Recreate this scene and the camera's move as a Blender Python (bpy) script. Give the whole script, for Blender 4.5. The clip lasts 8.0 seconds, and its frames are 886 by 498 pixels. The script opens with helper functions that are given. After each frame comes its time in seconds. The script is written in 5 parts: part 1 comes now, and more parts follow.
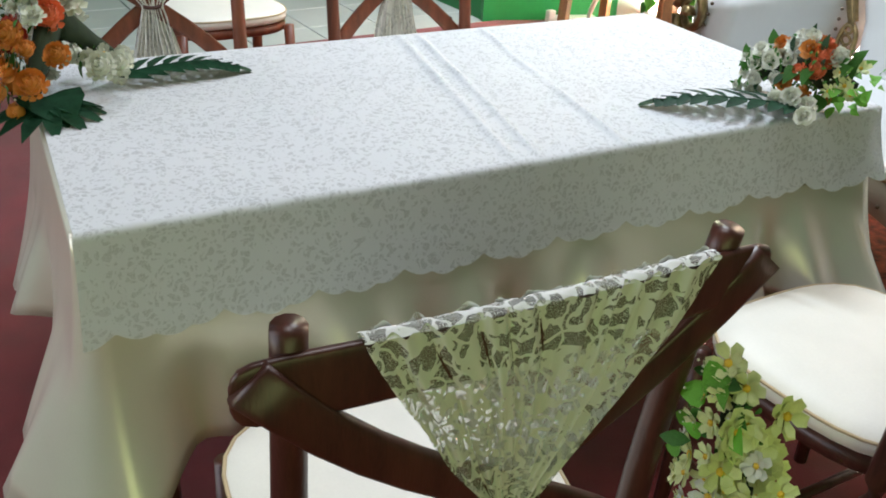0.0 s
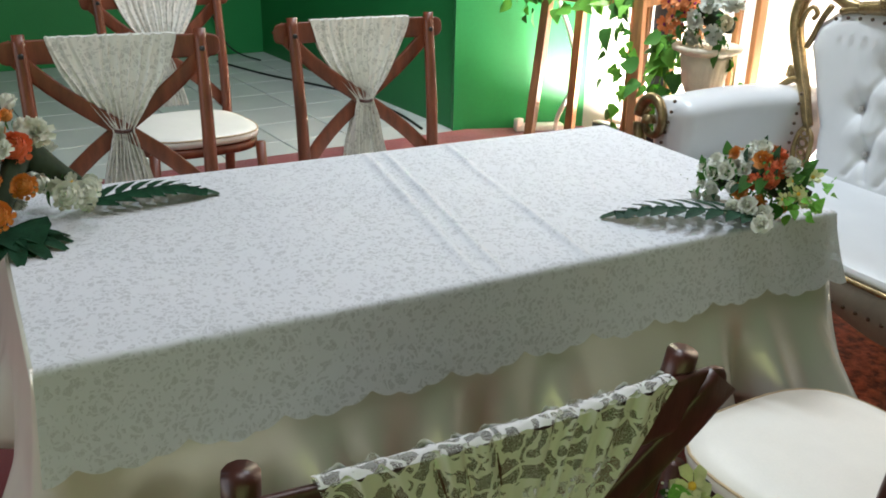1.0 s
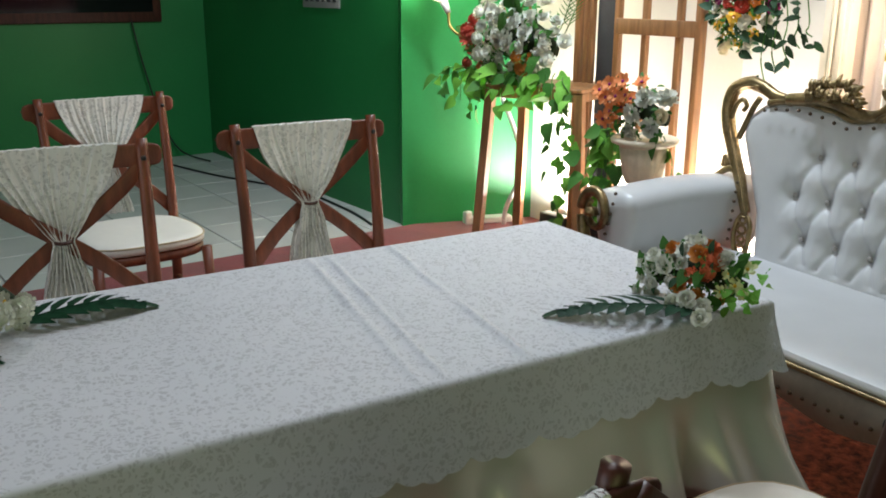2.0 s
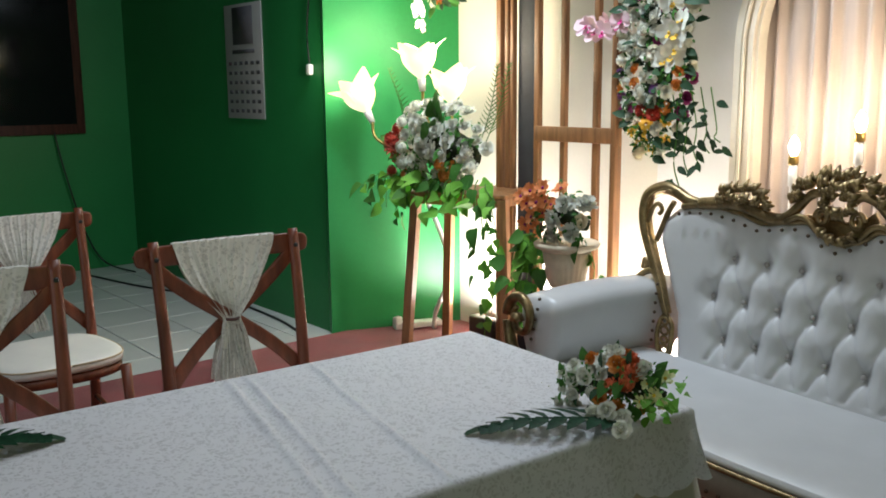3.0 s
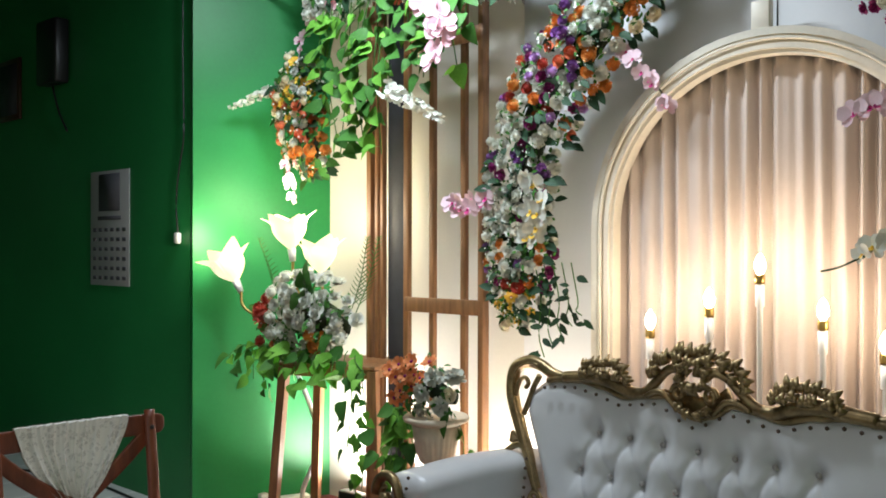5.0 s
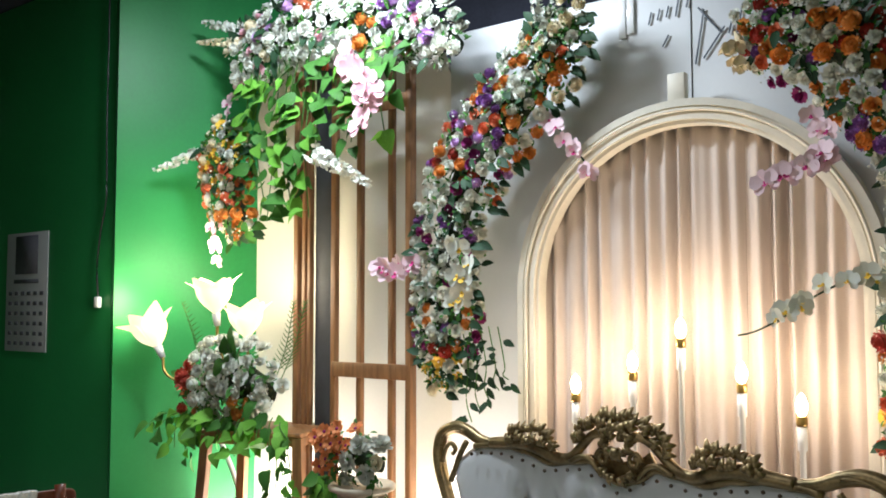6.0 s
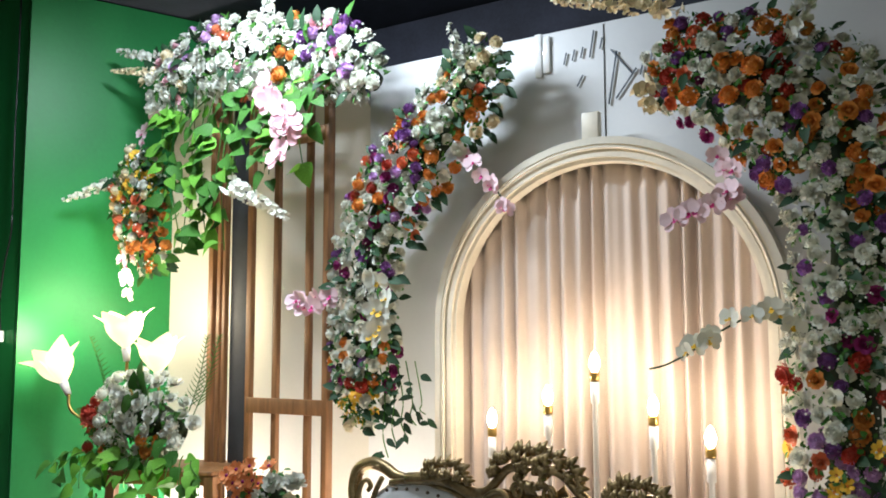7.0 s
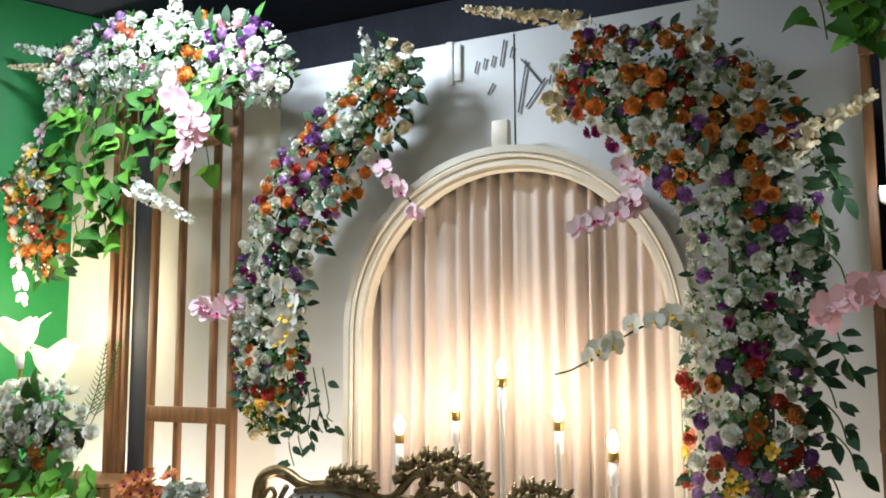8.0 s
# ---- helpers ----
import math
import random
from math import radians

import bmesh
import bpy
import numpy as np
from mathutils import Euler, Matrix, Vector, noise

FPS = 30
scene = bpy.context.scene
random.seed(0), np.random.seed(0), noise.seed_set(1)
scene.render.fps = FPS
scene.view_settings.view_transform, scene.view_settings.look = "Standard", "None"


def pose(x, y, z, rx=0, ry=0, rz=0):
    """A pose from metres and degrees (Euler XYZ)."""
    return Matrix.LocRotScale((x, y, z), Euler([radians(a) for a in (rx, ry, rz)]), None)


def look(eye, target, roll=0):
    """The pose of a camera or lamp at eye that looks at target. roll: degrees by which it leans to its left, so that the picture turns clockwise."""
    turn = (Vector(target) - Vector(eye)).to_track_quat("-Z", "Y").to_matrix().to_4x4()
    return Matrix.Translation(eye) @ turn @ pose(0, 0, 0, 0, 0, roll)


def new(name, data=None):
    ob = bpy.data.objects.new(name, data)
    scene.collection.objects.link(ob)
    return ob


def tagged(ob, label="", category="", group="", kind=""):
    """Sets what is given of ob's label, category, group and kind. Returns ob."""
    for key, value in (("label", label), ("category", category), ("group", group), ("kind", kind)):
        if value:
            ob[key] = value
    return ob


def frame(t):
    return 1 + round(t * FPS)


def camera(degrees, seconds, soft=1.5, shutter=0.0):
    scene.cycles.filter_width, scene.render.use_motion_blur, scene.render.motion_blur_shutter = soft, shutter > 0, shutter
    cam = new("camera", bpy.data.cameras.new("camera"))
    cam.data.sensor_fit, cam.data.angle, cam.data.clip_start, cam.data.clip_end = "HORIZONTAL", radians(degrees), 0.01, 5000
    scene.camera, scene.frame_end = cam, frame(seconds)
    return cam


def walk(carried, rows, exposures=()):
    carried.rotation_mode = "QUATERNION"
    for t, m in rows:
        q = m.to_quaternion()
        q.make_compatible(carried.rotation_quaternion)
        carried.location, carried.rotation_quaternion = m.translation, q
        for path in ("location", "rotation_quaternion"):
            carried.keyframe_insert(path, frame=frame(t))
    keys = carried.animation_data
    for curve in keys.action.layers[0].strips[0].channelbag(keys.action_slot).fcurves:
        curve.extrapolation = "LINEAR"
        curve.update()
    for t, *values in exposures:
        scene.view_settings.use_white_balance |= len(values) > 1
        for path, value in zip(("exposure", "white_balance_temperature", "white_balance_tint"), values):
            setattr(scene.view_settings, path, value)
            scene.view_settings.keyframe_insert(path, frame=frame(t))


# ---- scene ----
cam = camera(52.22, 8.0, 1.8)
PATH = [
    (0, (1.1299, -0.2739, 1.3516), (-0.3660, 0.6539, 0.4022), 2.62),
    (0.5, (1.1319, -0.2646, 1.3697), (-0.4061, 0.6956, 0.5255), 1.86),
    (1, (1.1377, -0.2521, 1.3844), (-0.4186, 0.7579, 0.6376), 1.44),
    (1.5, (1.1420, -0.2395, 1.3975), (-0.4236, 0.8175, 0.7407), 0.86),
    (3, (1.1575, -0.1826, 1.4496), (-0.3527, 1.0816, 1.1017), -0.49),
    (3.5, (1.1625, -0.1770, 1.4684), (-0.3153, 1.1469, 1.2162), 0.03),
    (4, (1.1639, -0.1722, 1.4816), (-0.2802, 1.2010, 1.3114), 0.50),
    (4.5, (1.1658, -0.1664, 1.4950), (-0.2301, 1.2636, 1.4136), 0.35),
    (6, (1.1912, -0.1484, 1.5317), (-0.0325, 1.4281, 1.6628), -0.11),
    (6.5, (1.1995, -0.1413, 1.5307), (0.0432, 1.4804, 1.7121), -0.07),
    (7, (1.2043, -0.1370, 1.5281), (0.1256, 1.5343, 1.7356), -0.15),
    (7.5, (1.2119, -0.1318, 1.5208), (0.2165, 1.5890, 1.7397), -0.15),
    (8, (1.2150, -0.1163, 1.5139), (0.3017, 1.6483, 1.7417), -0.17),
]
EXPOSURES = [(0.0, 1.22), (1.5, 0.62), (3.0, 0.05), (4.5, -0.10), (6.0, -0.03), (8.0, 0.0)]
walk(cam, [(t, look(eye, target, roll)) for t, eye, target, roll in PATH], EXPOSURES)

# ---------------------------------------------------------------- light
world = bpy.data.worlds.new("daylight")
world.use_nodes = True
scene.world = world
wn = world.node_tree
sky = wn.nodes.new("ShaderNodeTexSky")
sky.sky_type = "NISHITA"
sky.sun_disc = False
sky.sun_elevation, sky.sun_rotation = radians(40), radians(200)
wn.links.new(sky.outputs[0], wn.nodes["Background"].inputs[0])
wn.nodes["Background"].inputs[1].default_value = 0.12


def lamp(name, kind, m, watts, colour, size=0.1, size_y=None):
    data = bpy.data.lights.new(name, kind)
    data.energy, data.color = watts, colour
    if kind == "AREA":
        data.shape, data.size, data.size_y = "RECTANGLE", size, size_y or size
    else:
        data.shadow_soft_size = size
    ob = new(name, data)
    ob.matrix_world = m
    return ob


# daylight through the unseen south window opening behind the guests' side, and the cool ceiling tube
# added green-yellow fill before the solid east wall, for daylight off green surroundings
lamp("east_green_fill", "AREA", look((3.40, -0.9, 1.55), (-2.0, -0.2, 0.9)), 14, (0.86, 1.0, 0.42), 2.6, 2.2)
lamp("daylight_window", "AREA", look((-0.6, -2.95, 1.75), (-0.6, 3.0, 0.9)), 5.5, (0.92, 0.95, 1.0), 3.6, 1.9)
lamp("ceiling_tube_light", "AREA", look((-1.55, 2.35, 3.36), (-1.6, 2.9, 2.0)), 66, (0.78, 0.89, 1.0), 0.9, 0.12)
# soft overhead fill added to brighten the table; the ceiling is closed here
lamp("overhead_fill", "AREA", look((-0.15, 0.5, 3.44), (-0.12, 0.55, 0.0)), 17, (0.97, 0.97, 1.0), 1.5, 1.5)

# ---------------------------------------------------------------- materials


def material(name, colour, rough=0.6, metal=0.0, vary=0.15, scale=8.0, bump=0.0, bump_scale=60.0, sheen=0.0,
             spec=0.5, random_tint=0.0, stretch=(1, 1, 1)):
    """Noise at two scales on the base colour, and fine relief."""
    mat = bpy.data.materials.new(name)
    mat.use_nodes = True
    nt = mat.node_tree
    n, l = nt.nodes, nt.links
    b = n["Principled BSDF"]
    b.inputs["Roughness"].default_value = rough
    b.inputs["Metallic"].default_value = metal
    b.inputs["Specular IOR Level"].default_value = spec
    b.inputs["Sheen Weight"].default_value = sheen
    co = n.new("ShaderNodeTexCoord")
    mp = n.new("ShaderNodeMapping")
    mp.inputs["Scale"].default_value = stretch
    l.new(co.outputs["Object"], mp.inputs[0])
    big = n.new("ShaderNodeTexNoise")
    big.inputs["Scale"].default_value, big.inputs["Detail"].default_value = scale, 5
    l.new(mp.outputs[0], big.inputs["Vector"])
    fine = n.new("ShaderNodeTexNoise")
    fine.inputs["Scale"].default_value, fine.inputs["Detail"].default_value = bump_scale, 3
    l.new(mp.outputs[0], fine.inputs["Vector"])
    add = n.new("ShaderNodeMath")
    add.operation = "MULTIPLY_ADD"
    add.inputs[1].default_value = 0.35
    l.new(fine.outputs[0], add.inputs[0])
    l.new(big.outputs[0], add.inputs[2])
    value = add.outputs[0]
    if random_tint:
        info = n.new("ShaderNodeObjectInfo")
        mr = n.new("ShaderNodeMath")
        mr.operation = "MULTIPLY_ADD"
        mr.inputs[1].default_value = random_tint
        l.new(info.outputs["Random"], mr.inputs[0])
        l.new(value, mr.inputs[2])
        value = mr.outputs[0]
    ramp = n.new("ShaderNodeValToRGB")
    lo, hi = [c * (1 - vary) for c in colour], [min(1, c * (1 + vary)) for c in colour]
    ramp.color_ramp.elements[0].position, ramp.color_ramp.elements[1].position = 0.45, 0.95 + random_tint
    ramp.color_ramp.elements[0].color, ramp.color_ramp.elements[1].color = (*lo, 1), (*hi, 1)
    l.new(value, ramp.inputs[0])
    l.new(ramp.outputs[0], b.inputs["Base Color"])
    if bump:
        bp = n.new("ShaderNodeBump")
        bp.inputs["Strength"].default_value, bp.inputs["Distance"].default_value = bump, 0.004
        l.new(add.outputs[0], bp.inputs["Height"])
        l.new(bp.outputs[0], b.inputs["Normal"])
    return mat


def glowing(name, colour, strength):
    mat = bpy.data.materials.new(name)
    mat.use_nodes = True
    b = mat.node_tree.nodes["Principled BSDF"]
    b.inputs["Base Color"].default_value = (*colour, 1)
    b.inputs["Emission Color"].default_value = (*colour, 1)
    b.inputs["Emission Strength"].default_value = strength
    return mat


def lace_material(name, colour, open_share=0.5, scale=26.0, veil=0.4, web=0.09, net_share=0.10):
    """White thread in a floral mesh: cells and veins of thread, thin net between."""
    mat = bpy.data.materials.new(name)
    mat.use_nodes = True
    nt = mat.node_tree
    n, l = nt.nodes, nt.links
    b = n["Principled BSDF"]
    b.inputs["Base Color"].default_value = (*colour, 1)
    b.inputs["Roughness"].default_value = 0.7
    b.inputs["Sheen Weight"].default_value = 0.2
    co = n.new("ShaderNodeTexCoord")
    warp = n.new("ShaderNodeTexNoise")
    warp.inputs["Scale"].default_value = scale * 0.6
    l.new(co.outputs["Object"], warp.inputs["Vector"])
    mix = n.new("ShaderNodeVectorMath")
    mix.operation = "MULTIPLY_ADD"
    mix.inputs[1].default_value = (0.05, 0.05, 0.05)
    l.new(warp.outputs["Color"], mix.inputs[0])
    l.new(co.outputs["Object"], mix.inputs[2])
    petals = n.new("ShaderNodeTexVoronoi")
    petals.feature = "DISTANCE_TO_EDGE"
    petals.inputs["Scale"].default_value = scale
    l.new(mix.outputs[0], petals.inputs["Vector"])
    patch = n.new("ShaderNodeTexNoise")
    patch.inputs["Scale"].default_value, patch.inputs["Detail"].default_value = scale * 0.8, 2
    l.new(co.outputs["Object"], patch.inputs["Vector"])
    net = n.new("ShaderNodeTexVoronoi")
    net.feature = "DISTANCE_TO_EDGE"
    net.inputs["Scale"].default_value = scale * 9
    l.new(co.outputs["Object"], net.inputs["Vector"])

    def step(socket, edge, above=True):
        m = n.new("ShaderNodeMath")
        m.operation = "GREATER_THAN" if above else "LESS_THAN"
        m.inputs[1].default_value = edge
        l.new(socket, m.inputs[0])
        return m.outputs[0]

    def most(a, c):
        m = n.new("ShaderNodeMath")
        m.operation = "MAXIMUM"
        l.new(a, m.inputs[0])
        l.new(c, m.inputs[1])
        return m.outputs[0]

    thread = most(step(petals.outputs["Distance"], web, False), step(patch.outputs[0], open_share))
    cover = most(thread, step(net.outputs["Distance"], net_share, False))
    sheer = n.new("ShaderNodeMath")
    sheer.operation = "MAXIMUM"
    sheer.inputs[1].default_value = veil
    l.new(cover, sheer.inputs[0])
    l.new(sheer.outputs[0], b.inputs["Alpha"])
    bp = n.new("ShaderNodeBump")
    bp.inputs["Strength"].default_value, bp.inputs["Distance"].default_value = 0.5, 0.003
    l.new(thread, bp.inputs["Height"])
    l.new(bp.outputs[0], b.inputs["Normal"])
    return mat


M_GREEN = material("green_wall_paint", (0.017, 0.205, 0.055), 0.42, vary=0.12, scale=1.3, bump=0.12, bump_scale=45, spec=0.35)
M_CEIL = material("dark_ceiling", (0.03, 0.032, 0.05), 0.8, vary=0.4, scale=3, bump=0.3)
M_TILE = material("white_floor_tile", (0.62, 0.64, 0.62), 0.22, vary=0.08, scale=2.0, bump=0.02, random_tint=0.25)
M_GROUT = material("tile_joint", (0.35, 0.35, 0.33), 0.9)
M_CARPET = material("red_carpet", (0.20, 0.012, 0.018), 0.95, vary=0.3, scale=5, bump=0.8, bump_scale=350, sheen=0.3)
M_RUG = material("orange_pattern_rug", (0.32, 0.07, 0.03), 0.95, vary=0.8, scale=38, bump=0.9, bump_scale=250)
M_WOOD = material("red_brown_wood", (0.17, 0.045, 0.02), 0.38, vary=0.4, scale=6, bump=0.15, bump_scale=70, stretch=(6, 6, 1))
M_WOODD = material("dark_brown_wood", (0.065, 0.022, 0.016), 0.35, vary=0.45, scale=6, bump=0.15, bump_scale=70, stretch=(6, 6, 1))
M_SLAT = material("brown_slat_wood", (0.25, 0.115, 0.045), 0.5, vary=0.4, scale=5, bump=0.2, stretch=(8, 8, 0.8))
M_SLATE = material("dark_grey_board", (0.035, 0.037, 0.045), 0.6, vary=0.2)
M_SATIN = material("cream_satin", (0.70, 0.66, 0.56), 0.27, metal=0.35, vary=0.05, scale=3, bump=0.05, bump_scale=400, sheen=0.05)
M_CUSHION = material("cream_cushion_leatherette", (0.84, 0.81, 0.73), 0.5, vary=0.05, bump=0.08, bump_scale=220)
M_PIPING = material("tan_piping", (0.52, 0.40, 0.24), 0.6)
M_SOFA = material("white_sofa_leather", (0.55, 0.555, 0.56), 0.36, vary=0.05, scale=6, bump=0.10, bump_scale=260)
# apron taupe, with the shade below the seat put into its dark colour
M_APRON = material("shaded_taupe_leather", (0.20, 0.17, 0.14), 0.4, vary=0.2, bump=0.1)
M_GOLD = material("antique_gold_frame", (0.25, 0.18, 0.085), 0.36, metal=0.75, vary=0.55, scale=18, bump=0.4, bump_scale=90)
M_NAIL = material("brass_nail", (0.10, 0.07, 0.05), 0.35, metal=0.8)
M_BUTTON = material("sofa_button", (0.32, 0.30, 0.28), 0.35, vary=0.1)
M_BOARD = material("white_backdrop_board", (0.74, 0.75, 0.76), 0.55, vary=0.03, scale=1.5)
M_PANEL = material("white_painted_panel", (0.74, 0.70, 0.62), 0.6, vary=0.05, scale=2.0)
M_ARCH = material("cream_arch_moulding", (0.78, 0.72, 0.60), 0.5, vary=0.10, scale=6, bump=0.1)
M_DRAPE = material("blush_drape_cloth", (0.52, 0.43, 0.37), 0.75, vary=0.08, scale=5, bump=0.05, bump_scale=300, sheen=0.3)
M_BLACK = material("black_plastic", (0.012, 0.012, 0.013), 0.35)
M_SCREEN = material("dark_screen_glass", (0.006, 0.006, 0.008), 0.12)
M_CALENDAR = material("calendar_paper", (0.34, 0.35, 0.35), 0.7, vary=0.06)
M_INK = material("printed_ink", (0.06, 0.06, 0.07), 0.7)
M_WHITEPL = material("white_plastic", (0.78, 0.78, 0.76), 0.4, vary=0.04)
M_BRASS = material("brass_socket", (0.42, 0.28, 0.09), 0.3, metal=0.9)
M_LACE = lace_material("white_table_lace", (0.62, 0.635, 0.67), 0.57, 62.0, 0.66, 0.15)
M_SASH = lace_material("ivory_sash_lace", (0.74, 0.73, 0.68), 0.55, 46.0, 0.62, 0.13)
M_SHEER = lace_material("sheer_ivory_lace", (0.74, 0.74, 0.74), 0.57, 46.0, 0.20, 0.09, 0.04)
M_URN = material("cream_urn_plaster", (0.66, 0.56, 0.42), 0.6, vary=0.12, scale=14, bump=0.2)
M_GLARE = material("glare_white_acrylic", (0.90, 0.90, 0.90), 0.12, vary=0.02, spec=0.8)
M_SIGN = material("grey_sign_lettering", (0.10, 0.12, 0.15), 0.4)

# ---------------------------------------------------------------- builders


def mesh_of(name, bm, mat, smooth=True):
    me = bpy.data.meshes.new(name)
    bmesh.ops.recalc_face_normals(bm, faces=bm.faces)
    bm.to_mesh(me)
    bm.free()
    for f in me.polygons:
        f.use_smooth = smooth
    me.materials.append(mat)
    return me


def part(name, bm, mat, parent, label="", smooth=True):
    ob = new(name, mesh_of(name, bm, mat, smooth))
    ob.parent = parent
    return tagged(ob, label)


def piece(name, me, parent, m):
    ob = new(name, me)
    ob.parent = parent
    ob.matrix_basis = m
    return ob


def thing(name, m, label, category, group="", kind=""):
    ob = new(name)
    ob.empty_display_size = 0.1
    ob.matrix_world = m
    return tagged(ob, label, category, group, kind)


def setting(name, bm, mat, label, category, smooth=False):
    ob = new(name, mesh_of(name, bm, mat, smooth))
    return tagged(ob, label, category, kind="structure")


def box(bm, centre, size, bevel=0.0, rot=None, segments=2):
    made = bmesh.ops.create_cube(bm, size=1.0)["verts"]
    bmesh.ops.scale(bm, vec=size, verts=made)
    if bevel:
        edges = list({e for v in made for e in v.link_edges})
        made = list({v for f in bmesh.ops.bevel(bm, geom=edges, offset=bevel, segments=segments, affect="EDGES",
                                                profile=0.5)["faces"] for v in f.verts} | {v for v in made if v.is_valid})
    if rot is not None:
        bmesh.ops.rotate(bm, cent=(0, 0, 0), matrix=rot, verts=made)
    bmesh.ops.translate(bm, vec=centre, verts=made)
    return bm


def smooth_path(points, steps):
    """Catmull-Rom through the points."""
    pts = [Vector(p) for p in points]
    out = []
    for i in range(len(pts) - 1):
        p0, p1, p2, p3 = pts[max(i - 1, 0)], pts[i], pts[i + 1], pts[min(i + 2, len(pts) - 1)]
        for k in range(steps):
            t = k / steps
            out.append(0.5 * (2 * p1 + (p2 - p0) * t + (2 * p0 - 5 * p1 + 4 * p2 - p3) * t * t
                              + (3 * p1 - p0 - 3 * p2 + p3) * t ** 3))
    return out + [pts[-1]]


def tube(bm, points, radius, sides=8, flat=1.0, up=(0, 0, 1), square=1.0):
    """A rod along the points. radius: one number or one for each point; flat: its second half-width as a share of the first; square: under 1 for a boxy section."""
    pts = [Vector(p) for p in points]
    rings = []
    for i, p in enumerate(pts):
        d = (pts[min(i + 1, len(pts) - 1)] - pts[max(i - 1, 0)]).normalized()
        side = d.cross(Vector(up))
        if side.length < 1e-3:
            side = d.cross(Vector((0, 1, 0)))
        side.normalize()
        other = side.cross(d).normalized()
        r = radius if isinstance(radius, (int, float)) else radius[i]
        rings.append([bm.verts.new(p + side * (r * math.copysign(abs(math.cos(a)) ** square, math.cos(a)))
                                   + other * (r * flat * math.copysign(abs(math.sin(a)) ** square, math.sin(a))))
                      for a in (2 * math.pi * k / sides for k in range(sides))])
    for a, c in zip(rings, rings[1:]):
        for k in range(sides):
            bm.faces.new((a[k], a[(k + 1) % sides], c[(k + 1) % sides], c[k]))
    bm.faces.new(rings[0][::-1])
    bm.faces.new(rings[-1])
    return bm


def lathe(bm, profile, sides=24, centre=(0, 0, 0), wave=0.0, waves=0):
    rings = []
    for r, z in profile:
        ring = []
        for k in range(sides):
            a = 2 * math.pi * k / sides
            rr = r * (1 + wave * math.cos(waves * a))
            ring.append(bm.verts.new((centre[0] + rr * math.cos(a), centre[1] + rr * math.sin(a), centre[2] + z)))
        rings.append(ring)
    for a, c in zip(rings, rings[1:]):
        for k in range(sides):
            bm.faces.new((a[k], a[(k + 1) % sides], c[(k + 1) % sides], c[k]))
    bm.faces.new(rings[0][::-1])
    bm.faces.new(rings[-1])
    return bm


def grid(bm, nu, nv, f):
    """A sheet of nu x nv cells through f(u, v), u and v from 0 to 1."""
    vs = [[bm.verts.new(f(i / nu, j / nv)) for j in range(nv + 1)] for i in range(nu + 1)]
    for i in range(nu):
        for j in range(nv):
            bm.faces.new((vs[i][j], vs[i + 1][j], vs[i + 1][j + 1], vs[i][j + 1]))
    return bm


def thicken(ob, depth):
    mod = ob.modifiers.new("thickness", "SOLIDIFY")
    mod.thickness, mod.offset = depth, 0
    return ob


B = bmesh.new
# ---------------------------------------------------------------- the room
setting("floor", box(B(), (-1.5, 0.6, -0.06), (12.0, 9.0, 0.10)), M_GROUT, "pale joint bed under the white floor tiles", "floor")
setting("carpet", box(B(), (-0.25, 0.95, 0.008), (6.1, 5.6, 0.012), 0.004), M_CARPET, "dark red event carpet laid over the tiles", "carpet")
setting("wall_north", box(B(), (-4.90, 2.79, 1.75), (3.15, 0.14, 3.5)), M_GREEN, "glossy dark green painted wall with a calendar", "wall")
setting("wall_west", box(B(), (-6.47, 0.2, 1.75), (0.14, 5.05, 3.5)), M_GREEN, "green painted wall behind a dark television", "wall")
ang = math.atan2(0.34, 0.88)
setting("wall_return", box(B(), (-3.135 - 0.072, 3.165 + 0.03, 1.75), (0.14, 1.02, 3.5), rot=Matrix.Rotation(-ang, 3, "Z")), M_GREEN,
        "bright green painted wall lit by tulip lamps", "wall")
setting("wall_back", box(B(), (0.2, 4.35, 1.75), (7.2, 0.12, 3.5)), M_CEIL, "dark wall behind the wedding backdrop", "wall")
setting("wall_back_side", box(B(), (-3.0, 3.98, 1.75), (0.12, 0.70, 3.5)), M_GREEN, "green wall beside the backdrop", "wall")
setting("wall_east", box(B(), (3.6, 0.6, 1.75), (0.14, 7.6, 3.5)), M_GREEN, "plain green painted wall", "wall")
bm = B()
box(bm, (-4.45, -3.1, 1.75), (4.1, 0.14, 3.5))
box(bm, (2.4, -3.1, 1.75), (2.4, 0.14, 3.5))
box(bm, (-0.6, -3.1, 3.15), (3.6, 0.14, 0.7))
box(bm, (-0.6, -3.1, 0.35), (3.6, 0.14, 0.7))
setting("wall_south", bm, M_GREEN, "green painted wall with a wide window opening", "wall")
setting("ceiling", box(B(), (-1.5, 0.7, 3.56), (10.4, 7.6, 0.10)), M_CEIL, "dark ceiling boards", "ceiling")
# ---------------------------------------------------------------- table
TL, TW, TH = 1.59, 0.80, 0.75
TABLE = pose(-0.070, -0.135, 0, 0, 0, -4.5)   # the table's near corner and turn
table = thing("table", TABLE @ pose(-TW / 2, TL / 2, 0), "long ceremony table hidden under satin and lace", "table")
part("tabletop", box(B(), (0, 0, 0.728), (TW - 0.02, TL - 0.02, 0.03), 0.004), M_WOODD, table)
for sx in (-1, 1):
    for sy in (-1, 1):
        part("leg", tube(B(), [(sx * 0.30, sy * 0.70, 0.714), (sx * 0.30, sy * 0.70, 0.012)], 0.02), M_WOODD, table)


